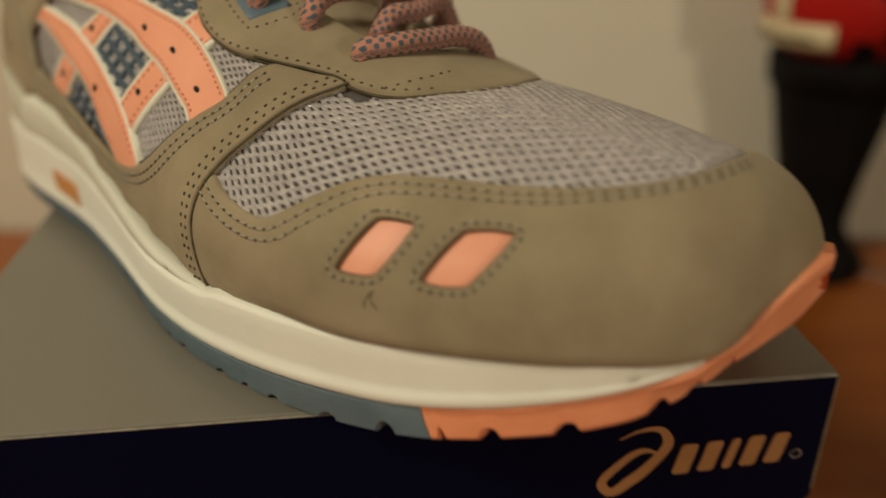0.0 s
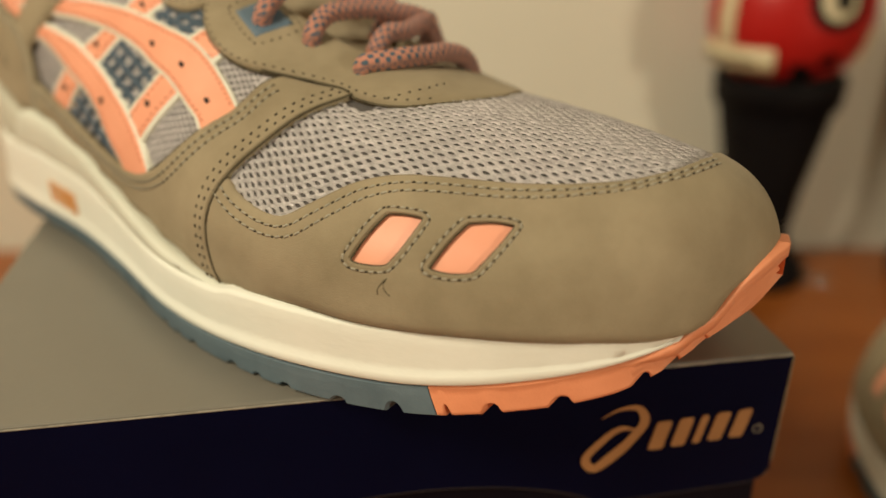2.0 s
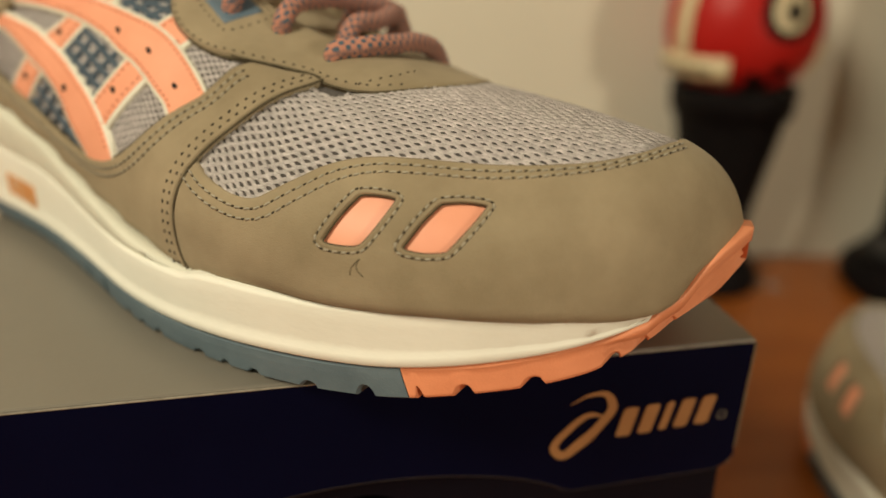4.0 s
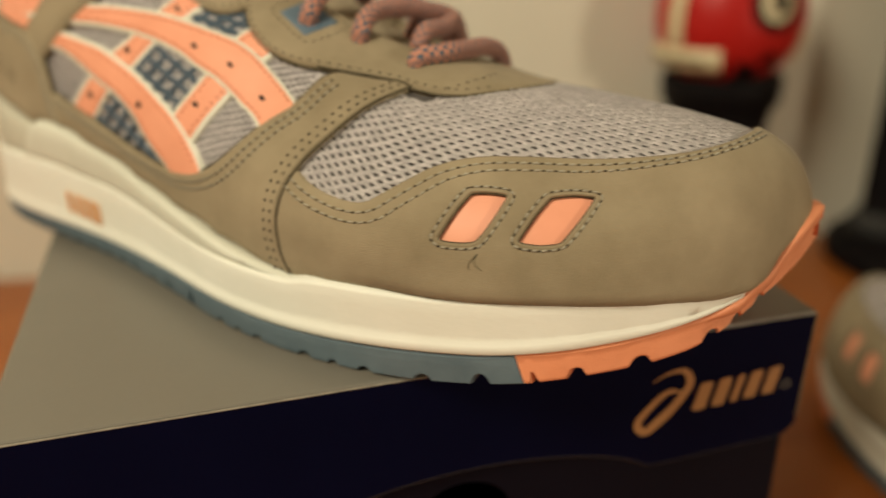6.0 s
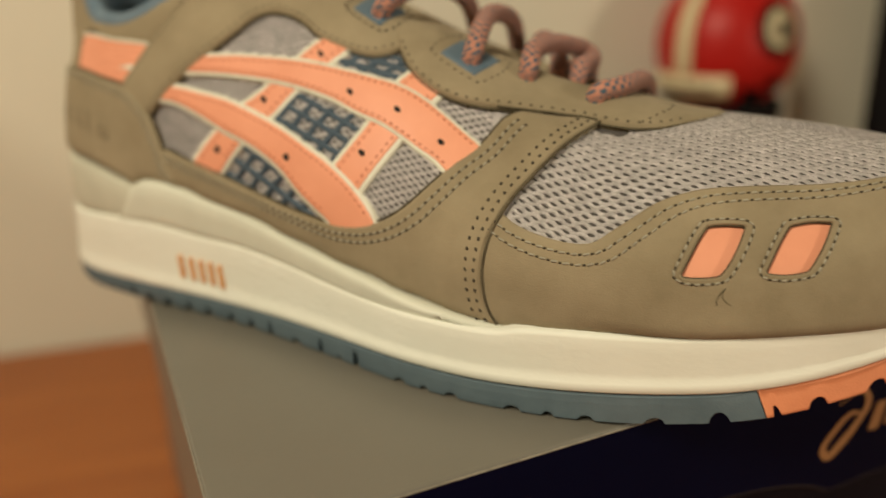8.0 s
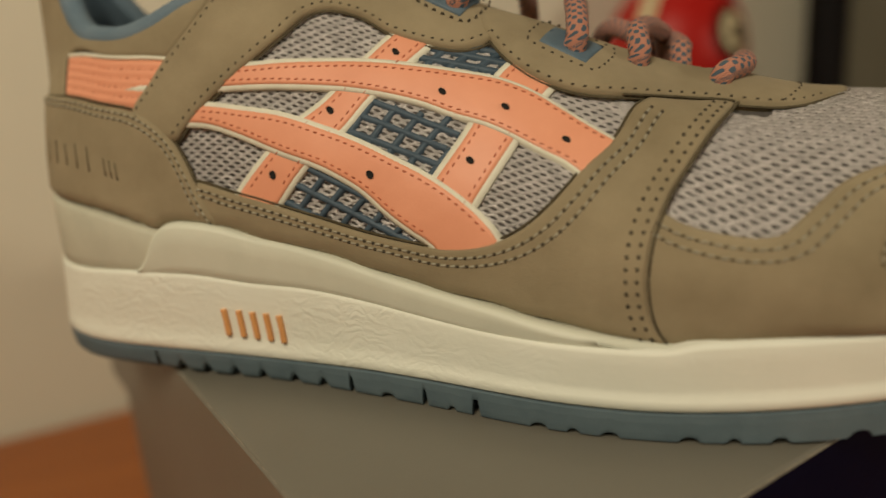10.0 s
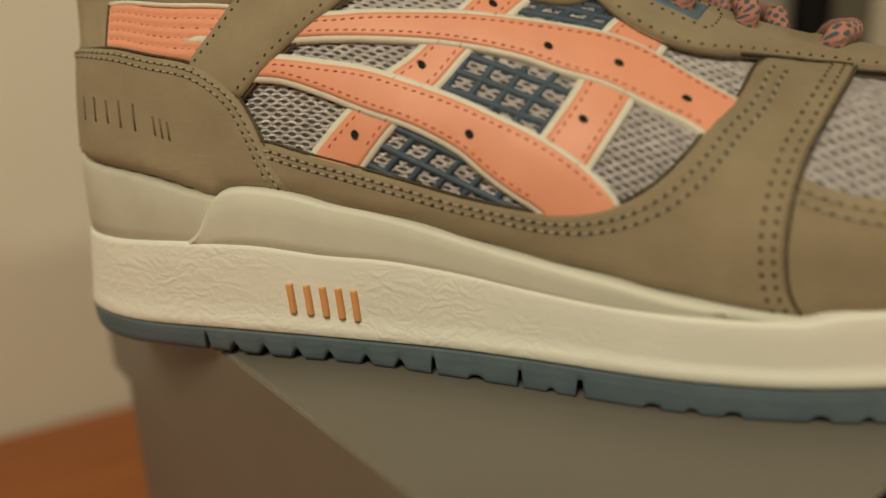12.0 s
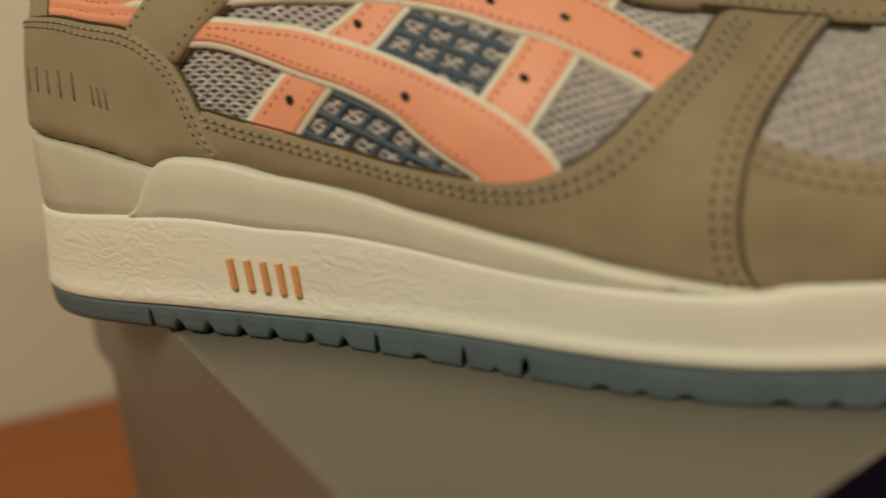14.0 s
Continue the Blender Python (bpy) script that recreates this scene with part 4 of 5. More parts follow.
for q in TABS:
    poly = outline(*[[q[k], q[(k + 1) % 4]] for k in range(4)])
    part("eyelet_tab", panel_mesh(poly, 0.0004, 0.0022, edge=0.0005, bottom=0.0016), EYELET, trainer, "slate blue eyelet patch")
    ring = shrink(poly, -0.0020)
    part("stitching", stitch_mesh([np.concatenate([ring, ring[:2]])], 0.0, 0.00242, pitch=0.0024), THREAD_AND_HOLES, eyestay)


def point_at(u, b, h):
    return on_upper(to_chart([(u, b)]), h)[0][0]


def lace(points, r=0.0026):
    p = np.array(points)
    t = np.r_[0, np.cumsum(np.linalg.norm(np.diff(p, axis=0), axis=1))]
    s = np.linspace(0, t[-1], max(12, int(t[-1] / 0.0011)))
    q = np.stack([spline(t, p[:, k], s) for k in range(3)], -1)
    v, f, uv = tube(q, r, 16, uv_scale=0.0024)
    return part("lace", mesh_from(v, f, uv=uv), LACE, trainer, "round coral rope lace with slate dots")


for pts in (
    [(185.2, -8.4, -0.001), (185.5, -7.7, 0.0034), (189.5, -1, 0.0042), (192.3, 8, 0.0048), (193.2, 16, 0.0056), (194, 21, 0.0050), (194.4, 25, 0.0022), (194.2, 28, -0.001)],
    [(178.6, 5, 0.0), (177.4, 8, 0.0045), (178, 15, 0.0064), (175, 23, 0.0090), (171, 30, 0.0090), (169, 35, 0.003)],
    [(167.3, -11.7, -0.001), (167, -10.7, 0.0040), (166, -5, 0.0060), (167.2, 4, 0.0072), (171, 15, 0.0088), (174, 25, 0.0092), (175, 33, 0.004)],
    [(171, 13, 0.0), (169.5, 15, 0.0040), (165.5, 19, 0.0070), (160, 24, 0.0082), (157, 34, 0.004)],
    [(153, -20.3, -0.001), (152.9, -18.8, 0.0042), (152.2, -12, 0.0062), (151, -3, 0.0076), (150.5, 9, 0.0085), (151, 22, 0.0085), (152, 33, 0.004)],
    [(125.5, -20.5, -0.001), (126.5, -20, 0.0045), (129, -13, 0.0067), (133, 0, 0.0081), (137, 15, 0.0085), (140, 36, 0.002)],
):
    lace([point_at(*q) for q in pts])


# ---- sole: stations from heel to toe ----
TRIANGLES = [51.2, 58.5, 66.4, 74.1, 83, 91]
SLOTS = [44.5, 98.8, 117.8, 129.9]
ARCS = [(108.2, 1.8, 1.2), (124.1, 0.9, 1.0), (144, 1.8, 1.1), (151.2, 1.2, 1.0), (158.8, 1.8, 1.1), (174.5, 2.0, 1.2), (183.1, 1.4, 1.1), (192, 1.8, 1.2), (207.3, 2.2, 1.6), (220.7, 2.0, 2.6), (232.1, 0.8, 2.6),
        (241.3, 2.0, 2.4), (254, 2.0, 2.4), (267.6, 1.6, 2.2), (272.4, 1.1, 2.0), (276.3, 0.9, 1.8)]


def groove(u):
    """Depth of the tread's grooves at u metres."""
    x, g = u * 1000, np.zeros_like(u)
    for c in TRIANGLES:
        g = np.maximum(g, 2.4 * np.clip(1.15 - np.abs(x - c) / 1.35, 0, 1))
    for c in SLOTS:
        g = np.maximum(g, 4.0 * (np.abs(x - c) < 0.55))
    for c, hw, dep in ARCS:
        g = np.maximum(g, dep * np.sqrt(np.clip(1 - ((x - c) / hw) ** 2, 0, 1)))
    return g / 1000


def stations(u0, u1, step=0.0005):
    t = np.linspace(0, 1, 6000)
    u = spline(ST, SU, t)
    vo, vi = spline(ST, S_OUT, t), spline(ST, S_IN, t)
    ok = (u >= u0) & (u <= u1)
    u, vo, vi = u[ok], vo[ok], vi[ok]
    arc = np.r_[0, np.cumsum(np.hypot(np.diff(u), np.diff(vo)))]
    s = np.linspace(0, arc[-1], int(arc[-1] / step))
    return np.interp(s, arc, u), np.interp(s, arc, vo), np.interp(s, arc, vi)


def loft(rings, smooth=True):
    """Rings: an array of stations x ring points x 3, closed round each ring, capped at both ends."""
    n, m = rings.shape[:2]
    faces = grid_faces(n, m, close_cols=True) + [tuple(range(m)), tuple((n - 1) * m + k for k in range(m - 1, -1, -1))]
    return mesh_from(rings.reshape(-1, 3), faces, smooth=smooth)


JOINT = 0.2297


def outsole(u0, u1, top):
    u, vo, vi = stations(u0, u1)
    low, g, hi = bottom_at(u), groove(u), top(u)
    low = np.minimum(low + g, hi - 0.0012)
    lip = np.clip((u - 0.262) / 0.012, 0, 1)
    lip = lip * lip * (3 - 2 * lip)
    k = 1 + 0.014 * lip
    mid = low * 0.45 + hi * 0.55
    under = np.interp(u, [0.0, 0.02, 0.07, 0.10, 0.13, 0.18, 0.21], [0.0006, 0.0012, 0.0012, 0.0010, 0.0008, 0.0004, 0.0]) / np.maximum(np.abs(vo), 0.012)
    at = lambda q: hi * (1 - q) + low * q
    # side and height of each point of a ring, and how far it stands forward at the toe, where two ridges run along the rubber
    cols = [(vo * 0.80, hi, -0.007), (vo * 0.985 * k, hi + 0.0003 * lip, 0.0005), (vo * k, hi - 0.0008, 0.0005), (vo * k * 0.998, hi - 0.0022 * lip - 0.0009, 0.0004),
            (vo * k * (1 - 0.10 * under - 0.030 * lip), at(0.34), -0.0013), (vo * k * (1 - 0.25 * under - 0.006 * lip), at(0.50), -0.0002), (vo * k * (1 - 0.4 * under - 0.034 * lip), at(0.68), -0.0017),
            (vo * k * (1 - 0.7 * under - 0.016 * lip), at(0.84), -0.0008), (vo * (1 - under), low + 0.0006, -0.0012), (vo * (0.985 - under), low, -0.0016), (vo * 0.5, low, 0), (vi * 0.5, low, 0),
            (vi * 0.985, low, 0), (vi, low + 0.0006, 0), (vi * k, mid, 0), (vi * k * 0.998, hi - 0.0022 * lip - 0.0009, 0.0005), (vi * k, hi - 0.0008, 0.0005), (vi * 0.985 * k, hi + 0.0003 * lip, 0.0005), (vi * 0.80, hi, -0.007)]
    near = np.clip(1 - np.abs(u - JOINT) / 0.016, 0, 1)
    heel_out = -0.0026 * np.clip((0.034 - u) / 0.026, 0, 1)
    lean = lambda w: heel_out + 0.0030 * near * (0.5 - np.clip((w - low + g) / (hi - low + g), 0, 1))
    return loft(np.stack([np.stack([u + lean(w) + d * lip, v, w], -1) for v, w, d in cols], 1), smooth=u0 > 0)


part("outsole", outsole(0.0, JOINT - 0.0001, bead_at), SLATE, trainer, "slate grey rubber outsole with cut treads")
part("toe_outsole", outsole(JOINT + 0.0001, 0.285, toe_top), CORAL_RUBBER, trainer, "coral rubber toe with cut treads")

u, vo, vi = stations(0.0, 0.2805, 0.0012)
flare = -0.0026 * np.clip((0.034 - u) / 0.026, 0, 1)
hide = 1 + 0.014 * np.exp(-0.5 * ((u - 0.263) / 0.007) ** 2) - 0.14 * np.clip((u - 0.2725) / 0.005, 0, 1) - 0.5 * np.clip((u - 0.2775) / 0.003, 0, 1)
vo, vi = vo * hide, vi * hide
b, t = bead_at(u), wall_top(u)
cap = np.clip((0.2785 - u) / 0.006, 0, 1)
t = b + (t - b) * np.maximum(cap, 0.05)
low = np.clip((t - b) / 0.011, 0.02, 1)
wob = 0.00012 * np.sin(u * 900) + 0.0001 * np.sin(u * 2330)
cols = [(0, b + 0.0002), (1.000, b + 0.0002), (1.007, b + 0.0006 * low), (1.009, b + 0.0018 * low), (1.007, b + 0.0027 * low), (0.9975, b + 0.0036 * low), (0.998, b + (t - b) * 0.35 + wob), (0.998, b + (t - b) * 0.7 + wob), (0.999, t - 0.0012 * low), (0.995, t - 0.0003 * low), (0.975, t), (0.80, t + 0.0004), (0.0, t + 0.0004)]
splay = lambda w: u + flare * np.clip((t - w) / (t - b + 1e-6), 0, 1)
ring = [np.stack([splay(w), vo * s, w], -1) for s, w in cols] + [np.stack([splay(w), vi * s, w], -1) for s, w in cols[-2:0:-1]]
midsole = part("midsole", loft(np.stack(ring, 1)), FOAM, trainer, "cream foam midsole with creased skin")


def band(u0, u1, low, top, out0, out1, name, mat, label, both=True, fade=0.0):
    """A moulded band over the wall of the midsole."""
    u, vo, vi = stations(u0, u1, 0.001)
    lo, hi = low(u), np.maximum(top(u), low(u) + 0.0002)
    drop = fade * (np.clip((u - 0.125) / 0.046, 0, 1) ** 1.5 + 0.8 * np.clip((0.0450 - u) / 0.006, 0, 1))
    for v in (vo, vi) if both else (vo,):
        s = np.sign(v.mean())
        k = [(-0.006, lo), (out0, lo), (out0 + 0.0004, lo + (hi - lo) * 0.25), ((out0 + out1) / 2 + 0.0003, lo + (hi - lo) * 0.6), (out1, hi - 0.0013), (out1 - 0.0006, hi - 0.0003), (out1 - 0.0016, hi), (-0.008, hi)]
        rings = np.stack([np.stack([u, np.where(np.abs(v) + o - drop > 0.0003, v + s * (o - drop), s * 0.0003), w], -1) for o, w in k], 1)
        part(name, loft(rings if s > 0 else rings[:, ::-1]), mat, trainer, label)


band(0.0382, 0.1715, lambda u: wall_top(u) - 0.0012, clip_top, -0.0006, 0.0001, "midsole_wing", SMOOTH_FOAM, "smooth cream midsole wing", fade=0.0016)
band(0.0003, 0.056, lambda u: wall_top(u) - 0.0012, cup_top, -0.0012, -0.0016, "heel_cradle", CUP_GREY, "smooth pale grey heel cradle")

# the word on the midsole, as plain orange strokes
def sole_stroke(path, r):
    out = []
    for x, z in path:
        uu = (x) / 1000
        tt = np.interp(uu, spline(ST, SU, np.linspace(0, 0.6, 900)), np.linspace(0, 0.6, 900))
        out.append((uu, float(spline(ST, S_OUT, np.array([tt]))[0]) * 0.998 - 0.0002, z / 1000))
    p = np.array(out)
    t = np.r_[0, np.cumsum(np.linalg.norm(np.diff(p, axis=0), axis=1))]
    s = np.linspace(0, t[-1], 26)
    q = np.stack([spline(t, p[:, k], s) for k in range(3)], -1)
    v, f, uv = tube(q, r, 8, flat=1.0)
    part("printed_stroke", mesh_from(v, f), GOLD_SOLE, midsole, "orange moulded stroke")


for x, z0, z1 in ((67.0, 15.9, 22.7), (71.0, 15.6, 22.4), (74.7, 15.3, 22.1), (78.4, 15.0, 21.9), (82.0, 14.7, 21.6)):
    sole_stroke([(x - 0.5, z1), (x - 0.2, (z0 + z1) / 2), (x, z0)], 0.00085)

trainer.matrix_world = pose(-0.00745, 0.18737, 0.118, 0, 0, -44.0)
second = copy_thing(trainer, pose(0.3665, -0.1471, -0.0006, 0, 0, 88.1) @ pose(0.19, 0, 0, 0, -0.7) @ pose(-0.19, 0, 0) @ Matrix.Diagonal((1, -1, 1, 1)))
tagged(second, "taupe nubuck running shoe with coral stripes, on the table", "shoe", group="pair of trainers")


# ---- shoe box: grey-topped lid with a navy end, dark base ----
W, D, H, LIP = 0.2130, 0.230, 0.1184, 0.0424
X0 = -0.0014  # the lid's open fold stands off the base on one side
shoe_box = tagged(new("shoe_box"), "closed shoe box with silver-grey lid and navy end, on the table", "box")
lid = part("lid", box_bm(X0 + 0.0003, W - 0.0003, 0.0003, D, H - 0.0012, H, 0.0007), LID_GREY, shoe_box, "silver-grey card lid")


def card(name, x0, x1, y0, y1, z0, z1, mat, parent, label=""):
    return part(name, box_bm(x0, x1, y0, y1, z0, z1, 0.0004, 1), mat, parent, label)


# the lid does not close fully: it rises towards its far edge
lid.matrix_local = pose(0, 0, H, 1.55) @ pose(0, 0, -H)

# lid end facing the camera, with a shallow thumb arch in its lower edge
xs = np.linspace(X0 + 0.0004, W - 0.0004, 90)
lower = H - LIP - 0.0004 + 0.0025 * ((xs - 0.13) / 0.1) ** 2 + 0.0115 * np.clip(1 - ((xs - 0.113) / 0.050) ** 2, 0, 1) ** 0.75
round_off = np.clip(1 - np.minimum(xs - X0, W - xs) / 0.006, 0, 1)
lower = lower + 0.006 * (1 - np.sqrt(1 - np.minimum(round_off, 0.995) ** 2))
v, f = [], []
for x, z in zip(xs, lower):
    v += [(x, 0.0, H - 0.0008), (x, 0.0, z), (x, 0.0012, z), (x, 0.0012, H - 0.0008)]
lid_end = part("lid_end", mesh_from(v, grid_faces(90, 4, close_cols=True) + [(0, 1, 2, 3), (359, 358, 357, 356)], smooth=False), NAVY, lid, "navy lid end")
v, f, uv = tube([(x, 0.0006, z) for x, z in zip(xs, lower)], 0.00066, 6)
part("card_edge", mesh_from(v, f), NAVY_EDGE, lid_end, "worn card edge")
card("lid_side", X0, X0 + 0.0012, 0.0014, D, H - LIP, H - 0.0008, LID_GREY, lid, "grey lid side")
card("lid_side", W - 0.0012, W, 0.0014, D, H - LIP + 0.001, H - 0.0008, LID_GREY, lid, "grey lid side")
card("lid_side", X0 + 0.0014, W - 0.0014, D, D + 0.0012, H - LIP, H - 0.0008, NAVY, lid, "navy lid end")
for x in (X0 + 0.0004, W - 0.0004):
    v, f, uv = tube([(x, 0.0002, z) for z in np.linspace(H - LIP + 0.0075, H - 0.0012, 12)], 0.0004, 6)
    part("card_edge", mesh_from(v, f), BROWN_EDGE, lid, "scuffed card corner")
v, f, uv = tube([(x, 0.0001, H - 0.0006) for x in np.linspace(X0 + 0.0006, W - 0.0006, 40)], 0.00026, 6)
part("card_edge", mesh_from(v, f), CARD_EDGE, lid, "pale folded card edge")
v, f, uv = tube([(X0 + 0.0003, y, H - 0.0004) for y in np.linspace(0.001, D - 0.001, 60)], 0.00017, 6)
part("card_edge", mesh_from(v, f), CARD_EDGE, lid, "pale folded card edge")
card("base_side", 0.0010, 0.0022, 0.0040, D - 0.004, 0.0, H - 0.004, LID_GREY, shoe_box, "grey base side")
card("base_side", W - 0.0042, W - 0.0030, 0.0040, D - 0.004, 0.0, H - 0.004, LID_GREY, shoe_box, "grey base side")
card("base_side", 0.0030, W - 0.0030, D - 0.004, D - 0.0028, 0.0, H - 0.004, BASE_CARD, shoe_box)
card("base_floor", 0.0042, W - 0.0042, 0.0042, D - 0.004, 0.0, 0.0012, BASE_CARD, shoe_box)
ang = np.linspace(0, 2 * math.pi, 40, endpoint=False)
outer = [(0.0030, 0.0), (W - 0.0030, 0.0), (W - 0.0030, H - 0.004), (0.0030, H - 0.004)]

hole2 = [(0.1085 + 0.0135 * math.cos(a), 0.0700 + 0.0115 * math.sin(a)) for a in ang]
pv = [Vector(p) for p in outer + hole2]
pe = [(k, (k + 1) % 4) for k in range(4)] + [(4 + k, 4 + (k + 1) % 40) for k in range(40)]
cv, _, cf, *_ = delaunay_2d_cdt(pv, pe, [], 0, 1e-7)
c2 = np.array([tuple(p) for p in cv])
keep = [t for t in cf if not inside(np.array(hole2), c2[list(t)].mean(0)[None])[0]]
part("base_end", mesh_from([(x, 0.0028, z) for x, z in c2] + [(x, 0.0040, z) for x, z in c2], [tuple(t) for t in keep] + [tuple(k + len(c2) for k in reversed(t)) for t in keep], smooth=False), BASE_CARD, shoe_box, "dark base end with a thumb hole")

# ochre mark on the lid end: a slanted loop and five plain slanted bars
def flat_shape(points, depth=0.0003):
    n = len(points)
    v = [(x, -0.0004, z) for x, z in points] + [(x, -0.0004 + depth, z) for x, z in points]
    return mesh_from(v, [tuple(range(n))] + [(k, n + k, n + (k + 1) % n, (k + 1) % n) for k in range(n)], smooth=False)


def ribbon(points, widths):
    p = np.asarray(points, float)
    t = np.r_[0, np.cumsum(np.linalg.norm(np.diff(p, axis=0), axis=1))]
    s = np.linspace(0, t[-1], 44)
    q = np.c_[spline(t, p[:, 0], s), spline(t, p[:, 1], s)]
    w = spline(t, np.asarray(widths, float), s)
    d = np.gradient(q, axis=0)
    nn = np.c_[-d[:, 1], d[:, 0]] / (np.linalg.norm(d, axis=1)[:, None] + 1e-12)
    a, b = q + nn * w[:, None] / 2, q - nn * w[:, None] / 2
    v = [(x, -0.0003, z) for x, z in np.concatenate([a, b])]
    n = len(q)
    return mesh_from(v, [(k, k + 1, n + k + 1, n + k) for k in range(n - 1)], smooth=False)


part("printed_mark", ribbon(np.array([(161.8, 104.2), (166.5, 106.4), (171.6, 106.2), (173.6, 102.6), (170.5, 96.6), (165.2, 91.2), (160.6, 88.2), (158.4, 90.6), (162.0, 96.4), (168.0, 100.4), (171.4, 99.4)]) / 1000,
                                  np.array([0.3, 0.9, 1.8, 2.6, 2.8, 3.2, 2.6, 2.4, 2.2, 1.5, 0.5]) / 1000), GOLD, lid_end, "ochre looped mark")
def slanted(x0, x1, z0, z1, lean=2.2):
    pts = []
    for cx, cz, a0 in ((x1, z1, 0), (x0, z1, 90), (x0, z0, 180), (x1, z0, 270)):
        for k in range(5):
            a = radians(a0 + k * 22.5)
            sx, sz = (-0.9 if a0 in (0, 270) else 0.9), (-0.9 if a0 in (0, 90) else 0.9)
            x, z = cx + sx + 0.9 * math.cos(a), cz + sz + 0.9 * math.sin(a)
            pts.append(((x + lean * (z - 92) / 10) / 1000, z / 1000))
    return pts


for x0, x1, dz in ((175.2, 179.4, 0.0), (181.4, 185.4, 0.3), (187.4, 189.6, 0.6), (191.6, 195.6, 0.9), (197.6, 201.6, 1.2)):
    part("printed_bar", flat_shape(slanted(x0, x1, 92.4 + dz, 101.2 + dz)), GOLD, lid_end, "ochre slanted bar")
ang = np.linspace(0, 2 * math.pi, 26)
part("printed_ring", ribbon(np.c_[206.2 + 1.25 * np.cos(ang), 95.6 + 1.25 * np.sin(ang)] / 1000, np.full(26, 0.0003)), CARD_EDGE, lid_end, "small pale ring")

# ---- black tumbler with a small red football helmet on it ----
tumbler = tagged(new("tumbler"), "black tapered tumbler standing on the table by the wall", "cup")
tumbler.matrix_world = pose(0.371, 0.277, 0.0)
part("cup_body", turned([(0.0, 0.0), (0.032, 0.0), (0.0335, 0.002), (0.033, 0.010), (0.025, 0.018), (0.0195, 0.030), (0.0235, 0.060), (0.0345, 0.118), (0.0355, 0.130), (0.0345, 0.1305), (0.0225, 0.062), (0.0, 0.03)]), BLACK, tumbler)
part("cup_rim", turned([(0.0335, 0.112), (0.0362, 0.113), (0.0376, 0.1290), (0.0366, 0.1306), (0.0335, 0.1300)]), BLACK, tumbler, "black rim band")

helmet = tagged(new("mini_helmet"), "small glossy red football helmet with cream stripe on a tumbler", "helmet")
helmet.matrix_world = pose(0.371, 0.276, 0.1310, 0, 0, 20)
rows, cols = 36, 64
v = []
for i in range(rows):
    ph = math.pi * i / (rows - 1)
    for j in range(cols):
        th = 2 * math.pi * j / cols
        x, y, z = 0.047 * math.sin(ph) * math.cos(th), 0.043 * math.sin(ph) * math.sin(th), 0.0455 * math.cos(ph)
        z = max(z, -0.034 + 0.004 * math.cos(th))
        x *= 1 + 0.10 * max(0, -z / 0.045)
        v.append((x, y, z + 0.036))
part("shell", mesh_from(v, grid_faces(rows, cols, close_cols=True)), RED, helmet)


def shell_point(th, ph, out=0.0006):
    return Vector(((0.047 + out) * math.sin(ph) * math.cos(th), (0.043 + out) * math.sin(ph) * math.sin(th), 0.036 + (0.0455 + out) * math.cos(ph)))


def shell_patch(th0, ph0, rt, rp, out, inner=0.0):
    n = 40
    v, f = [], []
    for s in (1.0, max(inner, 0.02)):
        for k in range(n):
            a = 2 * math.pi * k / n
            v.append(shell_point(th0 + s * rt * math.cos(a), ph0 + s * rp * math.sin(a), out))
    return mesh_from(v, grid_faces(2, n, close_cols=True) + ([] if inner else [tuple(range(n, 2 * n))]))


v, w = [], 0.0055
for i in range(40):
    ph = -1.9 + 3.8 * i / 39
    for k in (-1, -0.5, 0, 0.5, 1):
        q = Vector((0.0478 * math.sin(ph) * (1 + 0.10 * max(0, -math.cos(ph))), w * k, 0.036 + 0.0463 * math.cos(ph)))
        v.append(q)
stripe_ob = part("centre_stripe", mesh_from(v, grid_faces(40, 5)), CREAM, helmet, "cream centre stripe")
stripe_ob.matrix_local = pose(0, 0, 0, 0, 0, -4)
part("emblem", shell_patch(radians(-108), radians(77), 0.36, 0.36, 0.0007), BLACK, helmet, "black oval emblem")
part("emblem_oval", shell_patch(radians(-108), radians(77), 0.24, 0.25, 0.0011), CREAM, helmet, "cream oval")
part("emblem_centre", shell_patch(radians(-106), radians(78), 0.11, 0.13, 0.0015), BLACK, helmet, "small black oval")
v, f, uv = tube([shell_point(radians(a), radians(119), 0.0005) for a in range(-222, -143, 4)], 0.0058, 8, flat=1.35)
part("face_guard", mesh_from(v, f), CREAM, helmet, "cream padded face guard")
# the slot's shade is painted as a black strip on the guard
v, f, uv = tube([shell_point(radians(a), radians(118), 0.0050) for a in range(-214, -157, 4)], 0.0016, 8)
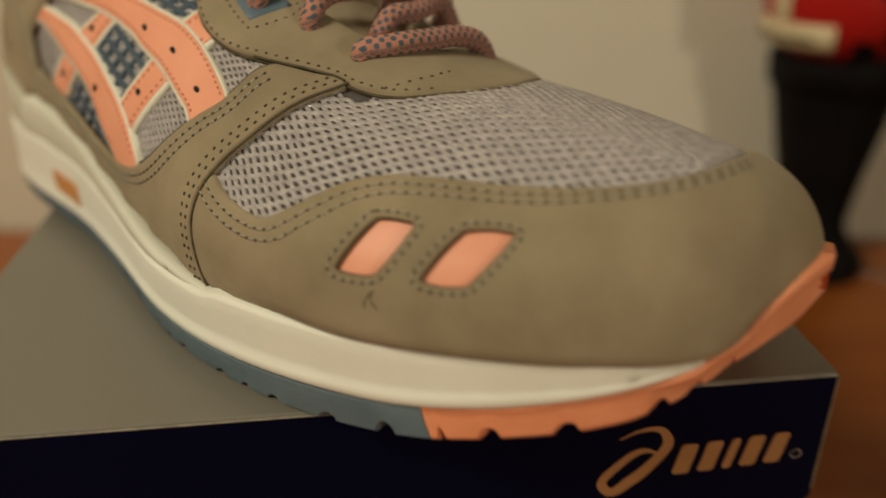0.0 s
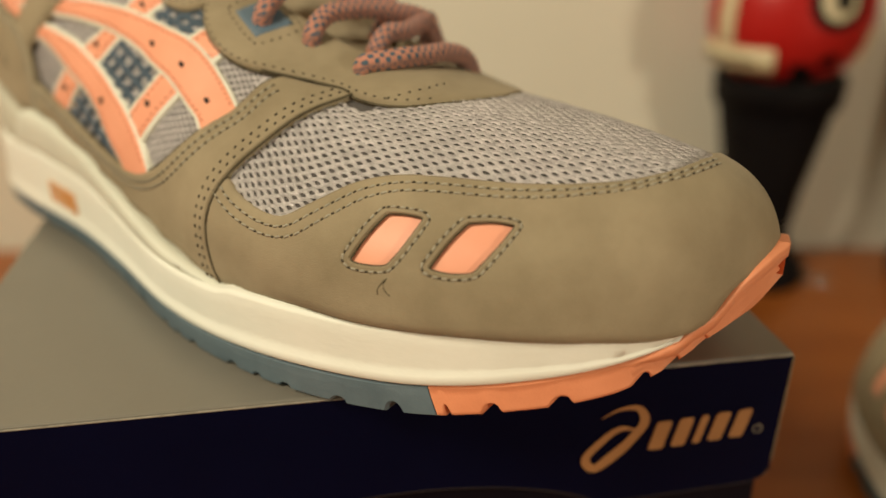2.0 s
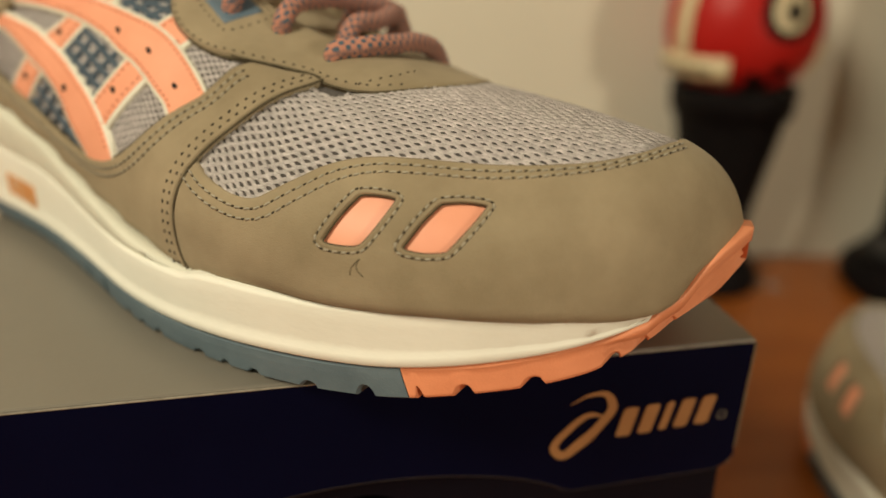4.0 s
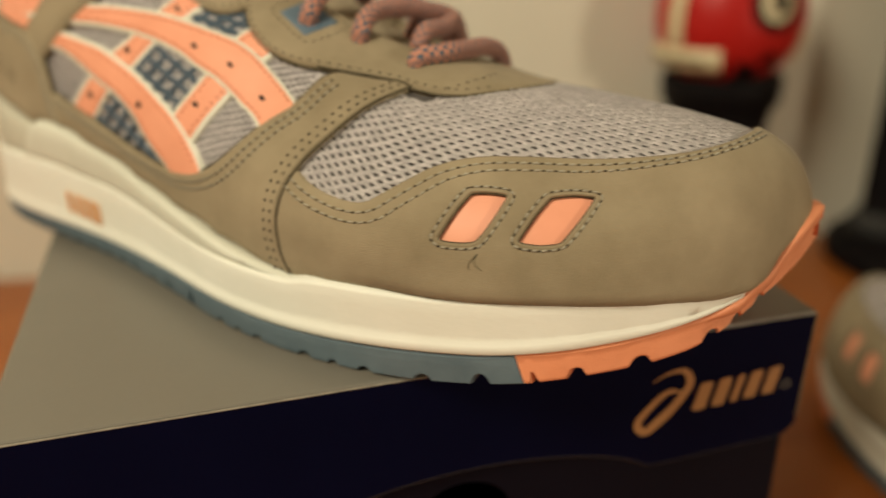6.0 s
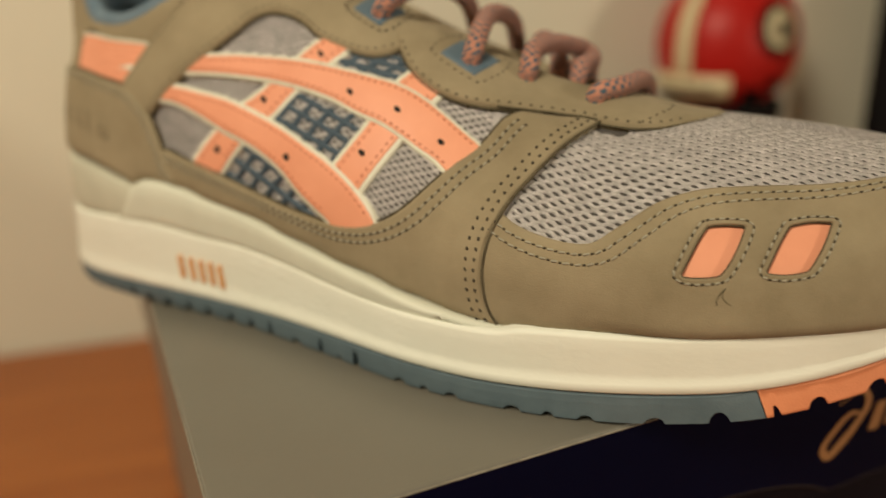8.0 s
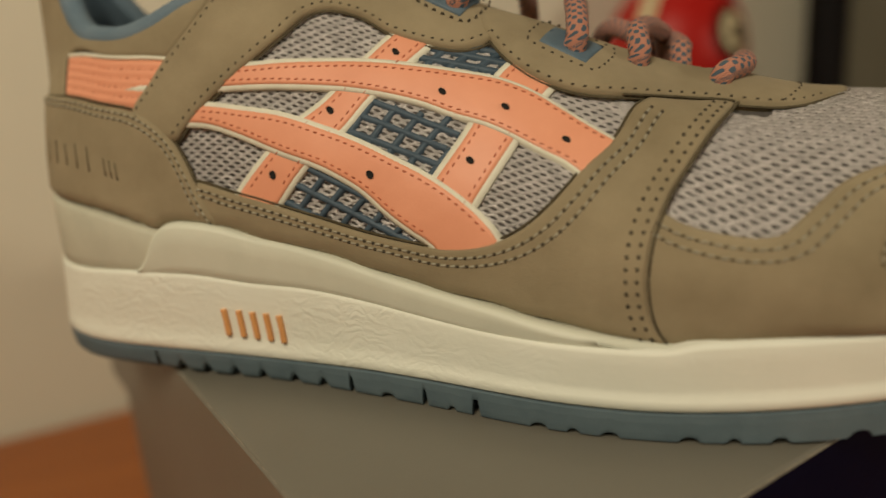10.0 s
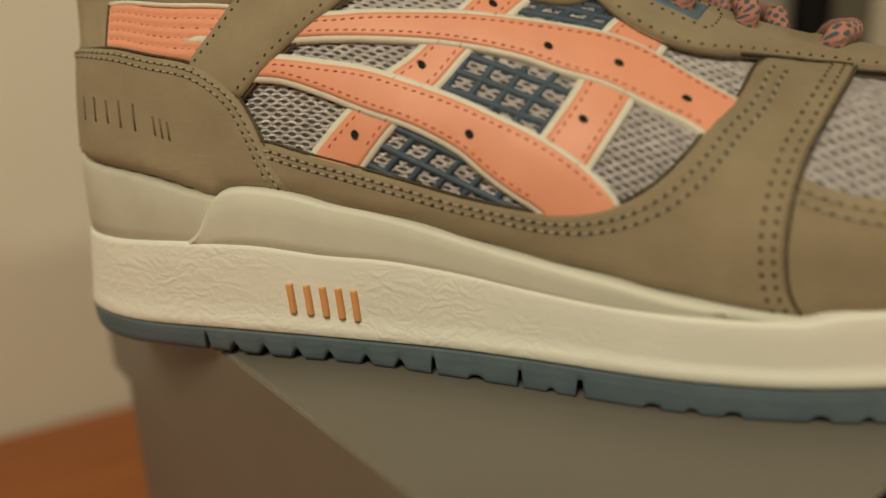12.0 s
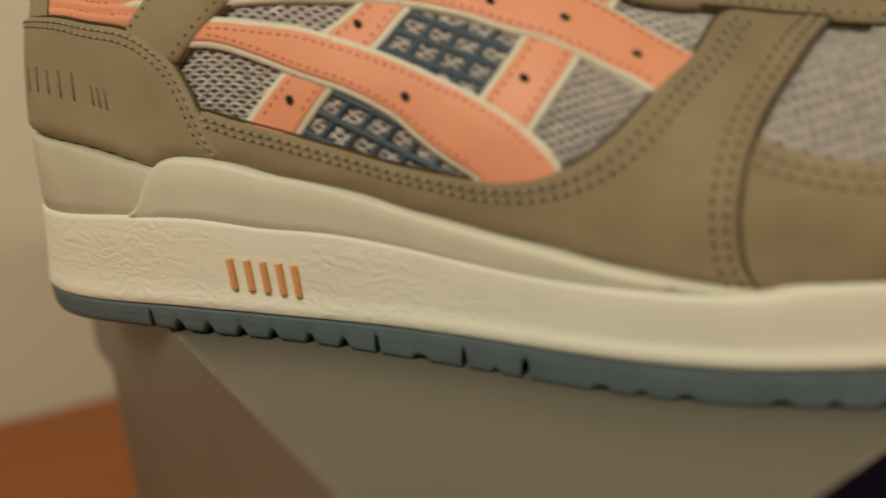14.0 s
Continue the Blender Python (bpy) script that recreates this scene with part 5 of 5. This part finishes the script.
part("guard_slot", mesh_from(v, f), BLACK, helmet, "black strip painting the shade of a slot in the face guard")
# the opening's dark inside is painted as a black patch on the closed shell
part("opening_shade", shell_patch(radians(-128), radians(131), 0.30, 0.17, 0.0009), BLACK, helmet, "black patch painting the shade of the opening under the shell")
v, f, uv = tube([shell_point(radians(a), radians(p), 0.0012) for a, p in ((-66, 100), (-64, 108), (-66, 116), (-72, 122))], 0.0034, 8, flat=0.6)
part("chin_strap", mesh_from(v, f), CREAM, helmet, "cream chin strap")
# likewise a black patch on the shell for the shade in the ear hole
part("ear_hole", shell_patch(radians(-104), radians(120), 0.16, 0.10, 0.0007), BLACK, helmet, "black patch painting the dark of the ear hole")


# clear plastic scraps at the foot of the tumbler
for x, y, s in ((0.404, 0.257, 0.7), (0.411, 0.252, 0.55)):
    bm = bmesh.new()
    bmesh.ops.create_icosphere(bm, subdivisions=2, radius=0.006 * s)
    for q in bm.verts:
        q.co.z = max(q.co.z, -0.003) * (0.8 + 0.4 * math.sin(q.co.x * 900))
        q.co.x *= 1.5 + 0.3 * math.sin(q.co.y * 700)
    bead = part("plastic_scrap", bm, CLEAR)
    bead.matrix_world = pose(x, y, 0.0032 * s)
    tagged(bead, "crumpled scrap of clear plastic lying on the table", "plastic scrap", group="plastic scraps")

stand = tagged(new("post_stand"), "black stand with round base and olive-grey panel, on the table", "stand")
stand.matrix_world = pose(0.522, 0.228, 0.0)
part("base", turned([(0.0, 0.0), (0.066, 0.0), (0.069, 0.003), (0.069, 0.011), (0.064, 0.016), (0.030, 0.021), (0.0, 0.022)]), BLACK, stand)
post = part("post", turned([(0.0, 0.018), (0.015, 0.018), (0.0145, 0.030), (0.0135, 0.034), (0.0135, 0.452), (0.0, 0.455)], 24), BLACK, stand)
post.location = (-0.030, 0.020, 0.0)
collar_ring = part("collar", turned([(0.0, 0.020), (0.019, 0.020), (0.019, 0.030), (0.016, 0.035), (0.0, 0.035)], 24), DARK_GREY, stand)
collar_ring.location = (-0.030, 0.020, 0.0)
part("panel", box_bm(-0.026, 0.085, 0.030, 0.037, 0.016, 0.45, 0.002), OLIVE, stand, "olive-grey upright panel")
